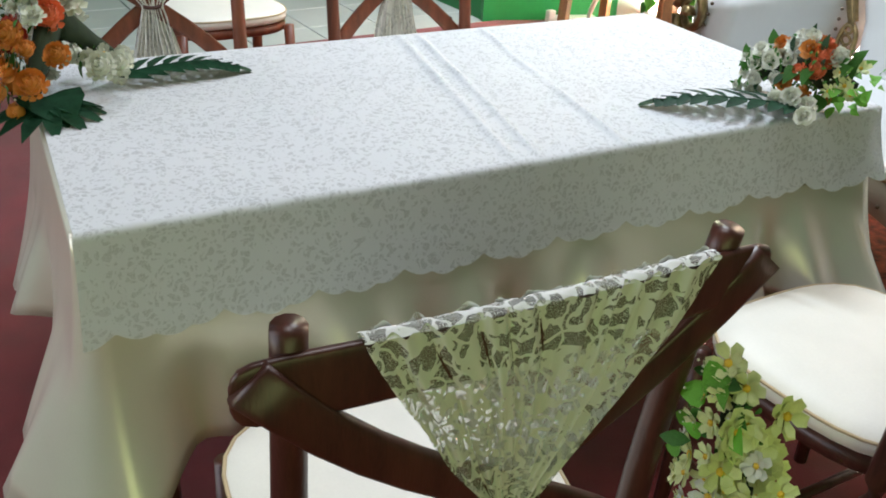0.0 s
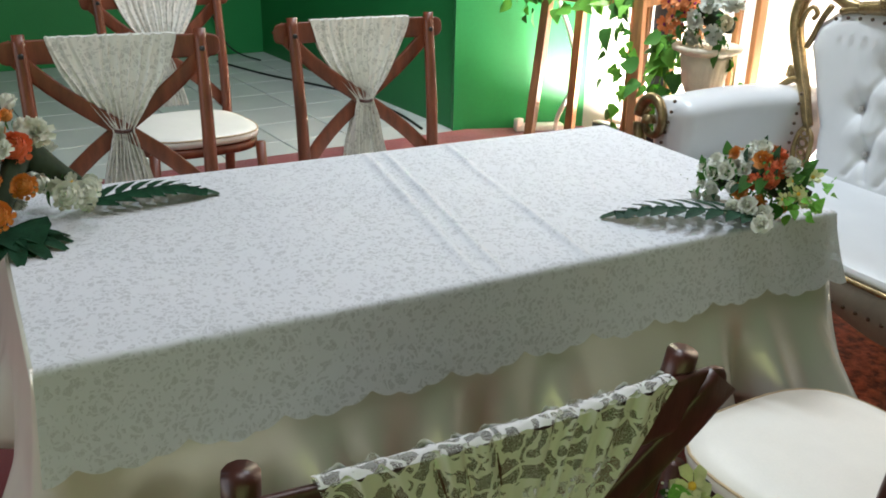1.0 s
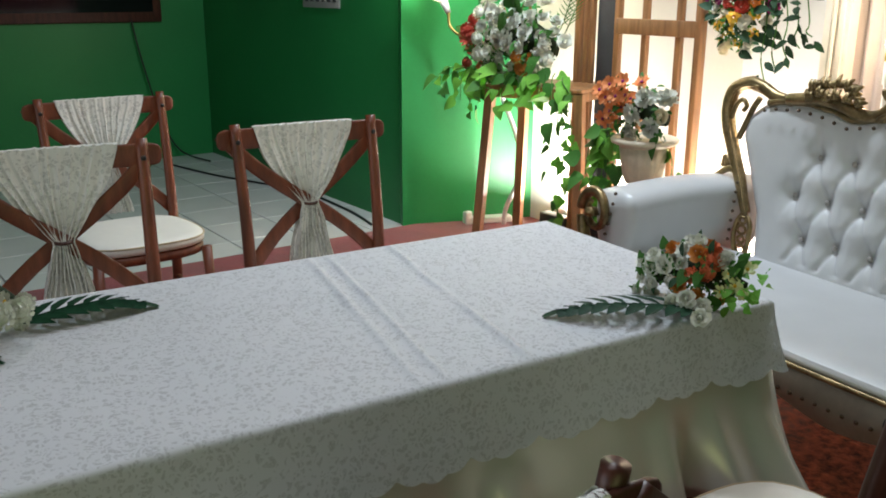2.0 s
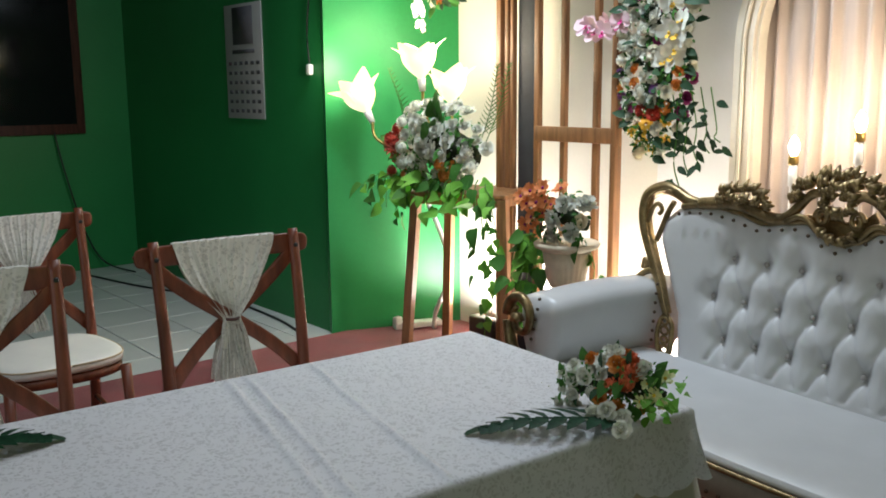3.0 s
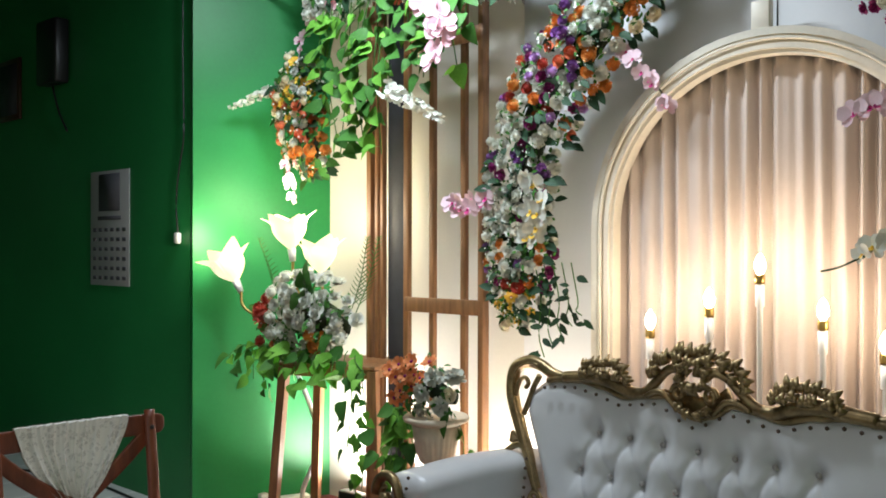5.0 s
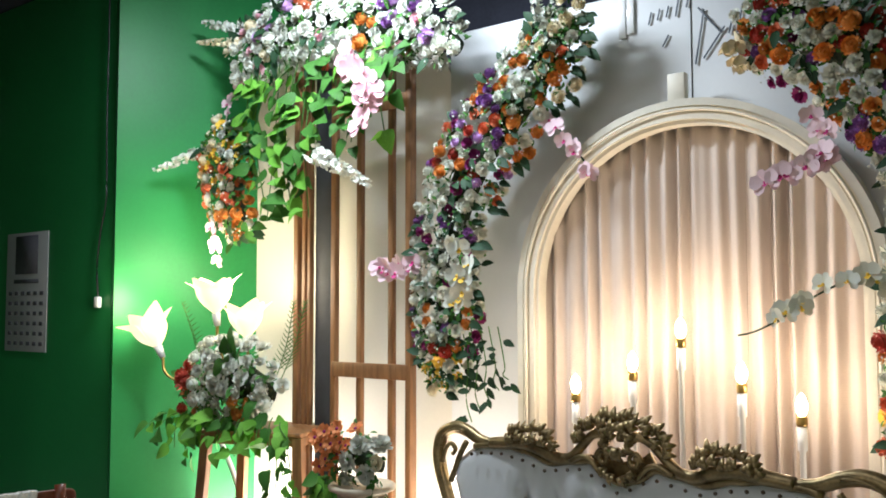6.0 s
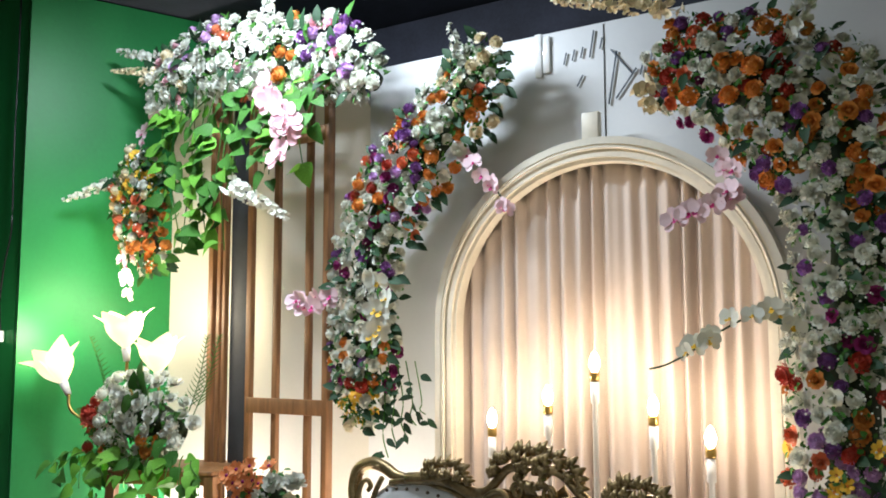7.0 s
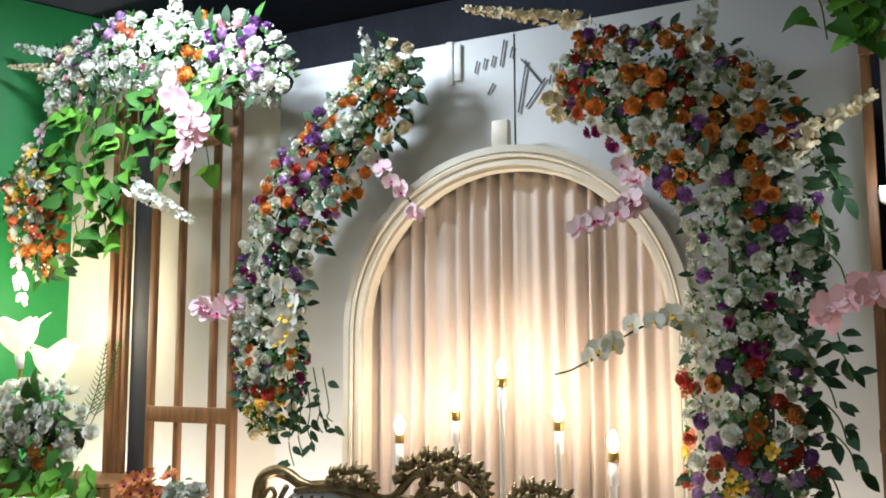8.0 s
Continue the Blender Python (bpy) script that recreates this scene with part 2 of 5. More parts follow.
def table_cloth(drop, flare, fold, out, hem, corner_dip, n=280, rows=14, seed=0, start=0.0):
    """Cloth over the table: a top with soft creases and a hanging skirt that folds more towards its hem."""
    bm = B()
    hx, hy, r = TW / 2 + out, TL / 2 + out, 0.012
    ring = []
    for sx, sy, a0 in ((1, 1, 0), (-1, 1, 90), (-1, -1, 180), (1, -1, 270)):
        for k in range(5):
            a = radians(a0 + k * 22.5)
            ring.append((sx * (hx - r) + r * math.cos(a), sy * (hy - r) + r * math.sin(a), math.cos(a), math.sin(a)))
    total, cum = 0.0, [0.0]
    for i in range(len(ring)):
        a, b = ring[i], ring[(i + 1) % len(ring)]
        total += math.hypot(b[0] - a[0], b[1] - a[1])
        cum.append(total)

    def at(s):
        s %= total
        i = max(k for k in range(len(ring)) if cum[k] <= s)
        a, b = ring[i], ring[(i + 1) % len(ring)]
        t = (s - cum[i]) / max(cum[i + 1] - cum[i], 1e-9)
        v = [a[k] + (b[k] - a[k]) * t for k in range(4)]
        return v

    loops = []
    for j in range(rows + 1):
        h = j / rows
        loop = []
        for i in range(n):
            x, y, nx, ny = at(total * i / n)
            near = math.exp(-((abs(abs(x) - hx) + abs(abs(y) - hy)) / 0.10) ** 2)
            s = total * i / n
            wave = noise.noise((s * 5.0 + seed, 0.3 * h, seed)) + 0.6 * noise.noise((s * 13 + seed, 0.2 * h, 7 + seed))
            d = drop * (1 + corner_dip * near) + hem * (noise.noise((s * 4, seed, 1)) + 0.6 * abs(math.sin(s * 24)))
            o = (flare * h * h + flare * 0.5 * h) * (1 + (1.3 if y > 0 else 0.3) * near) + fold * max(0.0, h - start) * wave
            loop.append(bm.verts.new((x + nx * o, y + ny * o, TH + 0.003 + out - d * h - 0.004 * (1 - math.exp(-h * 30)))))
        loops.append(loop)
    for a, b in zip(loops, loops[1:]):
        for i in range(n):
            bm.faces.new((a[i], a[(i + 1) % n], b[(i + 1) % n], b[i]))
    top = B()
    bm.verts.ensure_lookup_table()

    def surface(u, v):
        x, y = (u * 2 - 1) * hx, (v * 2 - 1) * hy
        crease = 0.0
        for c, w in ((-0.02, 0.010), (0.03, 0.008), (0.205, 0.009)):
            crease += 0.006 * math.exp(-((y - c + 0.16 * x) / w) ** 2) * (0.5 + noise.noise((x * 6, c, 2)))
        edge = min(1, 12 * min(u, 1 - u)) * min(1, 24 * min(v, 1 - v))
        z = TH + 0.003 + out + edge * (crease + 0.002 + 0.003 * noise.noise((x * 5, y * 5, 3)))
        return (x, y, z)

    grid(bm, 40, 90, surface)
    return bm


satin = thing("tablecloth", TABLE @ pose(-TW / 2, TL / 2, 0), "pale satin tablecloth hanging in soft folds over the table", "tablecloth")
thicken(part("cloth", table_cloth(0.36, 0.050, 0.24, 0.0, 0.016, 0.32, seed=5, start=0.48), M_SATIN, satin), 0.0015)
lace = thing("lace_overlay", TABLE @ pose(-TW / 2, TL / 2, 0), "white floral lace overlay with a scalloped hem on the satin cloth", "lace cloth")


def lace_sheet(u, v):
    hx, hy = TW / 2, TL / 2
    y = (v * 2 - 1) * (hy - 0.004)
    side = -1 if u < 0.5 else 1
    t = abs(u - 0.5) * 2                     # 0 in the middle of the top, 1 at the hem
    if t < 0.62:
        x = side * (hx + 0.004) * t / 0.62
        edge = min(1, 12 * (1 - t / 0.62)) * min(1, 24 * min(v, 1 - v))
        crease = 0.0
        for c, w in ((-0.02, 0.010), (0.03, 0.008), (0.205, 0.009)):
            crease += 0.010 * math.exp(-((y - c + 0.16 * x) / w) ** 2) * (0.5 + noise.noise((x * 6, c, 2)))
        return (x, y, TH + 0.008 + edge * (crease + 0.002 + 0.005 * noise.noise((x * 5, y * 5, 3))))
    h = (t - 0.62) / 0.38
    scallop = 0.016 * abs(math.sin(y * 21)) + 0.007 * abs(math.sin(y * 63)) + 0.012 * noise.noise((y * 5, 1, side))
    drop = (0.155 + scallop - 0.02 * v) * h
    hs = drop / 0.36
    near = math.exp(-((hy - abs(y)) / 0.10) ** 2)
    out = (0.05 * hs * hs + 0.025 * hs) * (1 + (1.3 if y > 0 else 0.3) * near) + 0.006 + 0.0015 * noise.noise((y * 20, drop * 30, 5))
    return (side * (hx + out), y + (0.4 * out * near * (1 if y > 0 else -1)), TH + 0.008 - drop)


part("lace", grid(B(), 120, 420, lace_sheet), M_LACE, lace)

# ---------------------------------------------------------------- chairs


def chair(m, wood, label, group):
    """Cross-back chair that faces +x; its origin is on the floor under the seat's middle."""
    c = thing("cross_back_chair", m, label, "chair", group)
    post = lambda sy: [(-0.245, sy * 0.225, 0.012), (-0.215, sy * 0.222, 0.25), (-0.205, sy * 0.22, 0.46), (-0.225, sy * 0.222, 0.70), (-0.268, sy * 0.226, 0.956)]
    for sy in (-1, 1):
        part("back_post", tube(B(), smooth_path(post(sy), 5), [0.020] * 10 + [0.020 - 0.0004 * k for k in range(11)], 12), wood, c)
        part("front_leg", tube(B(), [(0.20, sy * 0.21, 0.012), (0.185, sy * 0.195, 0.44)], [0.014, 0.019], 10), wood, c)
    rail = []
    for u in (-1, -0.99, -0.97, -0.93, -0.85, -0.6, -0.3, 0, 0.3, 0.6, 0.85, 0.93, 0.97, 0.99, 1):
        rail.append((-0.279 - 0.012 * (1 - u * u), u * 0.280, 0.908))
    part("top_rail", tube(B(), rail, [0.011, 0.019, 0.026, 0.030] + [0.032] * 7 + [0.030, 0.026, 0.019, 0.011], 20, flat=0.20, up=(1, 0, 0), square=0.5), wood, c)
    for sy, off in ((-1, 0.0), (1, -0.014)):
        brace = []
        for k in range(13):
            u = k / 12
            y = sy * (0.266 - 0.491 * u + 0.02 * math.sin(2 * math.pi * u))
            brace.append((-0.288 + 0.068 * u + (off - 0.004) * math.sin(math.pi * u), y, 0.926 - 0.431 * u))
        part("cross_brace", tube(B(), brace, 0.022, 16, flat=0.40, up=(1, 0, 0), square=0.5), wood, c)
        bolt = B()
        lathe(bolt, [(0.008, 0), (0.008, 0.004), (0.004, 0.006)], 10)
        bmesh.ops.rotate(bolt, cent=(0, 0, 0), matrix=Matrix.Rotation(radians(90), 3, "Y"), verts=bolt.verts)
        bmesh.ops.translate(bolt, vec=(-0.246, sy * 0.225, 0.905), verts=bolt.verts)
        part("bolt", bolt, M_BLACK, c)
        part("side_stretcher", tube(B(), [(-0.22, sy * 0.221, 0.22), (0.19, sy * 0.20, 0.20)], 0.010), wood, c)
    part("cross_stretcher", tube(B(), [(-0.01, -0.21, 0.21), (-0.01, 0.21, 0.21)], 0.010), wood, c)

    def seat_ring(z, g):
        out = []
        for k in range(40):
            a = 2 * math.pi * k / 40
            ca, sa = math.cos(a), math.sin(a)
            r = (abs(ca) ** 3.2 + abs(sa) ** 3.2) ** (-1 / 3.2)
            out.append((0.0 + (0.215 + g) * r * ca, (0.225 + g - 0.012 * (1 - ca)) * r * sa, z))
        return out

    def stack(layers):
        bm = B()
        rings = [[bm.verts.new(p) for p in seat_ring(z, g)] for z, g in layers]
        for a, b in zip(rings, rings[1:]):
            for k in range(40):
                bm.faces.new((a[k], a[(k + 1) % 40], b[(k + 1) % 40], b[k]))
        bm.faces.new(rings[0][::-1])
        bm.faces.new(rings[-1])
        return bm

    part("seat_frame", stack([(0.415, -0.01), (0.42, 0.0), (0.445, 0.0), (0.45, -0.012)]), wood, c)
    cushion = part("cushion", stack([(0.451, -0.01), (0.458, 0.004), (0.478, 0.006), (0.487, 0.0), (0.494, -0.03), (0.498, -0.09), (0.50, -0.16)]), M_CUSHION, c,
                   "cream leatherette seat pad")
    part("piping", tube(B(), [Vector(p) for p in seat_ring(0.483, 0.005)] + [Vector(seat_ring(0.483, 0.005)[0])], 0.003, 6), M_PIPING, cushion)
    return c


def sash(m, label, width=0.30, cloth=None, seed=0, off=0.0):
    """Lace draped over the top rail, tied where the braces cross, and falling open below."""
    s = thing("chair_sash", m, label, "sash", "lace sashes on the chairs")
    cloth = cloth or M_SASH
    sheer = 0.75 if cloth is M_SHEER else 1.0

    def drape(side):
        def f(u, v):
            y0 = (u - 0.5) * width + off
            if v < 0.62:
                k = v / 0.62
                w = 1 - 0.86 * k ** (1.15 if cloth is M_SHEER else 1.55)
                z = 0.944 - 0.248 * k
                k2 = max(0.0, (k - 0.30) / 0.70)
                x = (-0.279 - 0.012 * (1 - (y0 / 0.28) ** 2)) * (1 - k2) + (-0.264) * k2
            else:
                k = (v - 0.62) / 0.38
                w = 0.14 + 0.30 * k ** 0.8
                z = 0.696 - 0.19 * k
                x = -0.262 + 0.02 * k
            warp = 5 * noise.noise((u * 4, v * 1.5, seed))
            pleat = math.sin(u * 62 + warp) + 0.5 * math.sin(u * 131 + 2 * warp)
            gather = sheer * ((0.0045 if cloth is M_SHEER else 0.0018) + 0.011 * min(1, v * 1.5) ** 1.4)
            x += side * (0.0095 + 0.004 * min(1, v * 2)) + gather * pleat * 0.75
            y = y0 * w - off * min(1, v * 1.6) * (1 - w) + 0.004 * math.cos(u * 62 + warp) * min(1, v * 2) + 0.005 * noise.noise((u * 8, v * 6, seed + 2))
            z += 0.003 * noise.noise((u * 30, v, seed)) + 0.002 * pleat * (1 - min(1, v * 3))
            return (x, y, z)
        return f

    part("front_drape", grid(B(), 190, 46, drape(-1)), cloth, s)
    part("rear_drape", grid(B(), 190, 46, drape(1)), cloth, s)
    part("fold", grid(B(), 120, 6, lambda u, v: ((-0.2885 + 0.019 * v) - 0.012 * (1 - (((u - 0.5) * width + off) / 0.28) ** 2), (u - 0.5) * width + off,
                                                 0.942 + 0.004 * math.sin(math.pi * v) + 0.002 * noise.noise((u * 40, v * 3, seed)))), cloth, s)
    ring = [(-0.262 + 0.034 * math.cos(a), 0.024 * math.sin(a), 0.696) for a in (2 * math.pi * k / 16 for k in range(17))]
    part("tie", tube(B(), ring, 0.005, 6), M_WOODD, s, "dark cord tie")
    return s


near = [pose(0.312, 0.183, 0, 0, 0, 175.9), pose(0.42, 1.03, 0, 0, 0, 178)]
BIG = Matrix.Scale(1.04, 4)
far = [pose(-1.177, 0.298, 0, 0, 0, -8) @ BIG, pose(-1.215, 1.10, 0, 0, 0, -5) @ BIG, pose(-2.255, 0.775, 0, 0, 0, 1) @ BIG]
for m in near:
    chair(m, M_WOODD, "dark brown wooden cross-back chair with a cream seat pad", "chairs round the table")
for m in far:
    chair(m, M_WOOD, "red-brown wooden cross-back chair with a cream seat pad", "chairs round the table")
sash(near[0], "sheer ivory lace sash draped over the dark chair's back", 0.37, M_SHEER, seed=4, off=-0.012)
for k, m in enumerate(far):
    sash(m, "ivory lace sash gathered by a cord on a chair back", 0.33, seed=10 + k)
# ---------------------------------------------------------------- sofa
sofa = thing("throne_sofa", pose(-0.233, 2.303, 0, 0, 0, -7), "white tufted leather sofa in a carved antique gold frame", "sofa")
# top line of the leather, from the middle out: (distance, height)
CREST = [(0.0, 0.94), (0.06, 0.958), (0.13, 1.0), (0.20, 0.99), (0.30, 0.975), (0.40, 1.0), (0.50, 1.012), (0.60, 1.005), (0.70, 0.985)]


def crest(d):
    d = abs(d)
    for (a, za), (b, zb) in zip(CREST, CREST[1:]):
        if d <= b:
            t = (d - a) / (b - a)
            t = t * t * (3 - 2 * t)
            return za + (zb - za) * t
    return CREST[-1][1]


BUTTONS = []
for row in range(3):
    for k in range(-4, 5):
        d = k * 0.137 + (0.0685 if row % 2 else 0)
        z = 0.845 - row * 0.1435
        if abs(d) < 0.49:
            BUTTONS.append((d, z))


def half_width(v):
    w = [(0.0, 0.60), (0.30, 0.63), (0.55, 0.70), (0.78, 0.765), (0.90, 0.76), (1.0, 0.70)]
    for (a, wa), (b, wb) in zip(w, w[1:]):
        if v <= b:
            return wa + (wb - wa) * (v - a) / (b - a)
    return w[-1][1]


def back_face(u, v):
    z0, d = 0.43, (u * 2 - 1)
    x = d * half_width(v)
    z = z0 + v * (crest(x) + 0.012 - z0)
    near = sorted((math.hypot((x - bx), (z - bz)), bx, bz) for bx, bz in BUTTONS)[:2]
    dist = near[0][0]
    puff = 0.038 * (1 - math.exp(-(dist / 0.040) ** 1.5))
    fold = 0.0
    for bx, bz in ((near[0][1], near[0][2]), (near[1][1], near[1][2])):
        for sx in (-1, 1):
            dx, dz = x - bx, z - bz
            along = (dx * sx * 0.0685 + dz * -0.1435) / 0.159
            across = abs(dx * 0.1435 + dz * sx * 0.0685) / 0.159
            if -0.16 < along < 0.16 and 0.47 < z < 0.855 and abs(x) < 0.52:
                fade = min(1, (0.855 - z) / 0.05) * min(1, (0.52 - abs(x)) / 0.08)
                fold = max(fold, fade * math.exp(-(across / 0.012) ** 2) * 0.012)
        if z > bz > 0.84:
            fold = max(fold, 0.010 * math.exp(-((x - bx) / 0.016) ** 2) * max(0.0, 1 - (z - bz) / 0.11))
    rim = 0.03 * math.exp(-(min(u, 1 - u) / 0.02)) + 0.02 * math.exp(-(1 - v) / 0.03)
    return (x, 0.22 + 0.16 * max(0, (z - 0.43)) - puff + fold + rim + 0.02, z)


bm = B()
grid(bm, 190, 90, back_face)
back = part("backrest", bm, M_SOFA, sofa, "tufted white leather back")
button = B()
lathe(button, [(0.0105, 0), (0.010, 0.004), (0.006, 0.007), (0.001, 0.008)], 10)
bmesh.ops.rotate(button, cent=(0, 0, 0), matrix=Matrix.Rotation(radians(90), 3, "X"), verts=button.verts)
button_mesh = mesh_of("button", button, M_BUTTON)
for bx, bz in BUTTONS:
    if bz < crest(bx) - 0.06:
        piece("button", button_mesh, back, pose(bx, 0.22 + 0.16 * (bz - 0.43) + 0.014, bz))
# rear shell
part("back_shell", grid(B(), 60, 8, lambda u, v: ((u * 2 - 1) * (0.57 + 0.14 * v), 0.36 + 0.06 * v, 0.30 + v * (crest((u * 2 - 1) * 0.71) - 0.32))), M_SOFA, sofa)


def rounded_front(u, v, w=0.80):
    """Seat: a bulging pad whose front bows towards the table."""
    x = (u * 2 - 1) * w
    bow = 0.05 * (1 - (x / w) ** 2)
    y = 0.24 - v * (0.57 + bow)
    z = 0.445 + 0.022 * (1 - (2 * u - 1) ** 8) * (1 - (2 * v - 1) ** 8)
    return (x, y, z)


bm = B()
grid(bm, 40, 24, rounded_front)
grid(bm, 40, 4, lambda u, v: ((u * 2 - 1) * 0.80, -0.33 - 0.05 * (1 - (2 * u - 1) ** 2) - 0.010 * math.sin(math.pi * v), 0.445 - 0.03 * v))
part("seat", bm, M_SOFA, sofa)
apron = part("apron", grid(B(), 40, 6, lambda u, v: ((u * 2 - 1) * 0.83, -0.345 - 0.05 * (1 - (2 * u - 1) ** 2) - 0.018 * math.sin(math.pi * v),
                                                     0.418 - v * (0.115 + 0.02 * math.cos(6 * math.pi * u)))), M_APRON, sofa, "taupe leather front apron, its colour darkened for shade")
edge = [((k / 20 - 1) * 0.83, -0.352 - 0.05 * (1 - (k / 20 - 1) ** 2), 0.420) for k in range(41)]
part("seat_bead", tube(B(), edge, 0.008, 8), M_GOLD, sofa, "thin gold bead along the seat")
part("seat_deck", box(B(), (0, -0.02, 0.36), (1.58, 0.52, 0.14), 0.02), M_SOFA, sofa)
for sx in (-1, 1):
    for y in (-0.32, 0.34):
        part("foot", lathe(B(), [(0.024, 0.012), (0.032, 0.05), (0.022, 0.10), (0.04, 0.20), (0.045, 0.31)], 12, (sx * 0.76, y, 0)), M_GOLD, sofa)
    # arms
    arm = B()

    def arm_skin(u, v):
        a = 2 * math.pi * v
        y = -0.27 + 0.66 * u
        cap = min(1.0, u / 0.06) ** 0.5
        rx, rz = 0.105 * cap, (0.075 - 0.010 * (1 - u)) * cap
        ca, sa = math.cos(a), math.sin(a)
        r = (abs(ca) ** 2.6 + abs(sa) ** 2.6) ** (-1 / 2.6)
        low = 0.13 * cap if sa < 0 else 0.0
        return (sx * (0.825 + 0.03 * (1 - u)) + rx * r * ca, y, 0.630 + 0.02 * math.sin(3 * u) + rz * r * sa + (low * sa * 1.2))

    grid(arm, 32, 24, arm_skin)
    part("armrest", arm, M_SOFA, sofa)
    part("arm_panel", box(B(), (sx * 0.86, 0.05, 0.44), (0.12, 0.60, 0.22), 0.02), M_SOFA, sofa)
    scroll = [(sx * (0.90 + 0.075 * math.cos(a) * (1 - a / 14)), -0.285, 0.615 + 0.085 * math.sin(a) * (1 - a / 14)) for a in (0.25 * k for k in range(30))]
    sc = B()
    tube(sc, scroll, [0.022 - 0.0004 * k for k in range(30)], 8, up=(0, 1, 0))
    tube(sc, smooth_path([(sx * 0.97, -0.285, 0.59), (sx * 0.945, -0.29, 0.50), (sx * 0.87, -0.30, 0.42), (sx * 0.83, -0.31, 0.34)], 6), 0.024, 8, up=(0, 1, 0))
    lathe(sc, [(0.03, -0.01), (0.02, 0.015), (0.005, 0.02)], 12, (sx * 0.90, -0.30, 0.615))
    part("arm_scroll", sc, M_GOLD, sofa, "carved gold arm scroll")
    # side of the back frame: a looped shoulder, then in and down to the seat
    yb = 0.30
    sb = B()
    side = smooth_path([(sx * 0.56, yb + 0.01, 1.022), (sx * 0.64, yb + 0.01, 1.032), (sx * 0.71, yb + 0.015, 1.058), (sx * 0.78, yb + 0.02, 1.066), (sx * 0.85, yb + 0.02, 1.035),
                        (sx * 0.868, yb + 0.015, 0.97), (sx * 0.855, yb + 0.01, 0.90), (sx * 0.82, yb, 0.835), (sx * 0.78, yb - 0.015, 0.775), (sx * 0.735, yb - 0.03, 0.71),
                        (sx * 0.695, yb - 0.05, 0.65), (sx * 0.665, yb - 0.06, 0.60)], 6)
    tube(sb, side, [0.019 + 0.009 * math.sin(math.pi * k / (len(side) - 1)) for k in range(len(side))], 12, up=(0, 1, 0), flat=0.9)
    part("side_carving", sb, M_GOLD, sofa, "carved gold shoulder scroll")
    bead = B()
    inner = [Vector((p.x - sx * 0.022, p.y - 0.022, p.z - 0.004)) for p in side[14:]]
    tube(bead, inner, 0.006, 6, up=(0, 1, 0))
    part("side_bead", bead, M_GOLD, sofa)
    loop = B()
    tube(loop, smooth_path([(sx * 0.705, yb, 1.02), (sx * 0.735, yb, 0.975), (sx * 0.765, yb, 0.91), (sx * 0.79, yb, 0.86)], 6), 0.011, 8, up=(0, 1, 0))
    tube(loop, smooth_path([(sx * 0.835, yb, 0.93), (sx * 0.815, yb, 0.985), (sx * 0.785, yb, 1.005), (sx * 0.765, yb, 0.985), (sx * 0.78, yb, 0.965)], 6), 0.009, 8, up=(0, 1, 0))
    part("shoulder_loop", loop, M_GOLD, sofa)
    # leaf wing above the arm, pierced cartouche below
    wing = B()
    tube(wing, smooth_path([(sx * 0.735, yb - 0.03, 0.72), (sx * 0.775, yb - 0.03, 0.745), (sx * 0.815, yb - 0.03, 0.735), (sx * 0.86, yb - 0.035, 0.705), (sx * 0.885, yb - 0.04, 0.70)], 5), [0.016 - 0.0003 * k for k in range(21)], 8, up=(0, 1, 0))
    for k in range(4):
        a = 0.7 + k * 0.5
        tube(wing, [(sx * (0.775 + 0.02 * k), yb - 0.02, 0.75), (sx * (0.785 + 0.02 * k + 0.03 * math.cos(a)), yb - 0.03, 0.765 + 0.03 * math.sin(a))], [0.013, 0.004], 6, up=(0, 1, 0))
    part("leaf_wing", wing, M_GOLD, sofa)
    cart = B()
    for tilt in (-1, 1):
        tube(cart, smooth_path([(sx * 0.672, yb - 0.06, 0.60), (sx * (0.662 + tilt * 0.030), yb - 0.07, 0.565), (sx * (0.660 + tilt * 0.036), yb - 0.08, 0.51), (sx * (0.655 + tilt * 0.026), yb - 0.085, 0.455), (sx * 0.655, yb - 0.09, 0.43)], 6),
             0.0095, 8, up=(0, 1, 0))
    for k in range(4):
        z = 0.575 - k * 0.037
        r = 0.016 + 0.004 * (k % 2)
        tube(cart, [(sx * (0.661 + r * math.cos(a)), yb - 0.078, z + r * 0.8 * math.sin(a)) for a in (2 * math.pi * q / 12 for q in range(13))], 0.0055, 6, up=(0, 1, 0))
    part("cartouche", cart, M_GOLD, sofa, "pierced gold cartouche")


def lobe_leaf(x, z, size, tilt, depth=0.29):
    """A carved leaf: a cupped blade with three pointed lobes and a raised rib."""
    leaf = B()
    for k, (turn, share) in enumerate(((-0.62, 0.72), (0.0, 1.0), (0.62, 0.72))):
        a = tilt + turn
        ln = size * share
        tube(leaf, smooth_path([(x, depth + 0.006, z), (x + 0.5 * ln * math.cos(a), depth - 0.016, z + 0.5 * ln * math.sin(a)), (x + ln * math.cos(a), depth + 0.004, z + ln * math.sin(a))], 4),
             [size * 0.05 + size * 0.22 * math.sin(math.pi * (0.12 + 0.86 * q / 8)) for q in range(9)], 7, flat=0.42, up=(0, 1, 0))
    part("carved_leaf", leaf, M_GOLD, sofa)


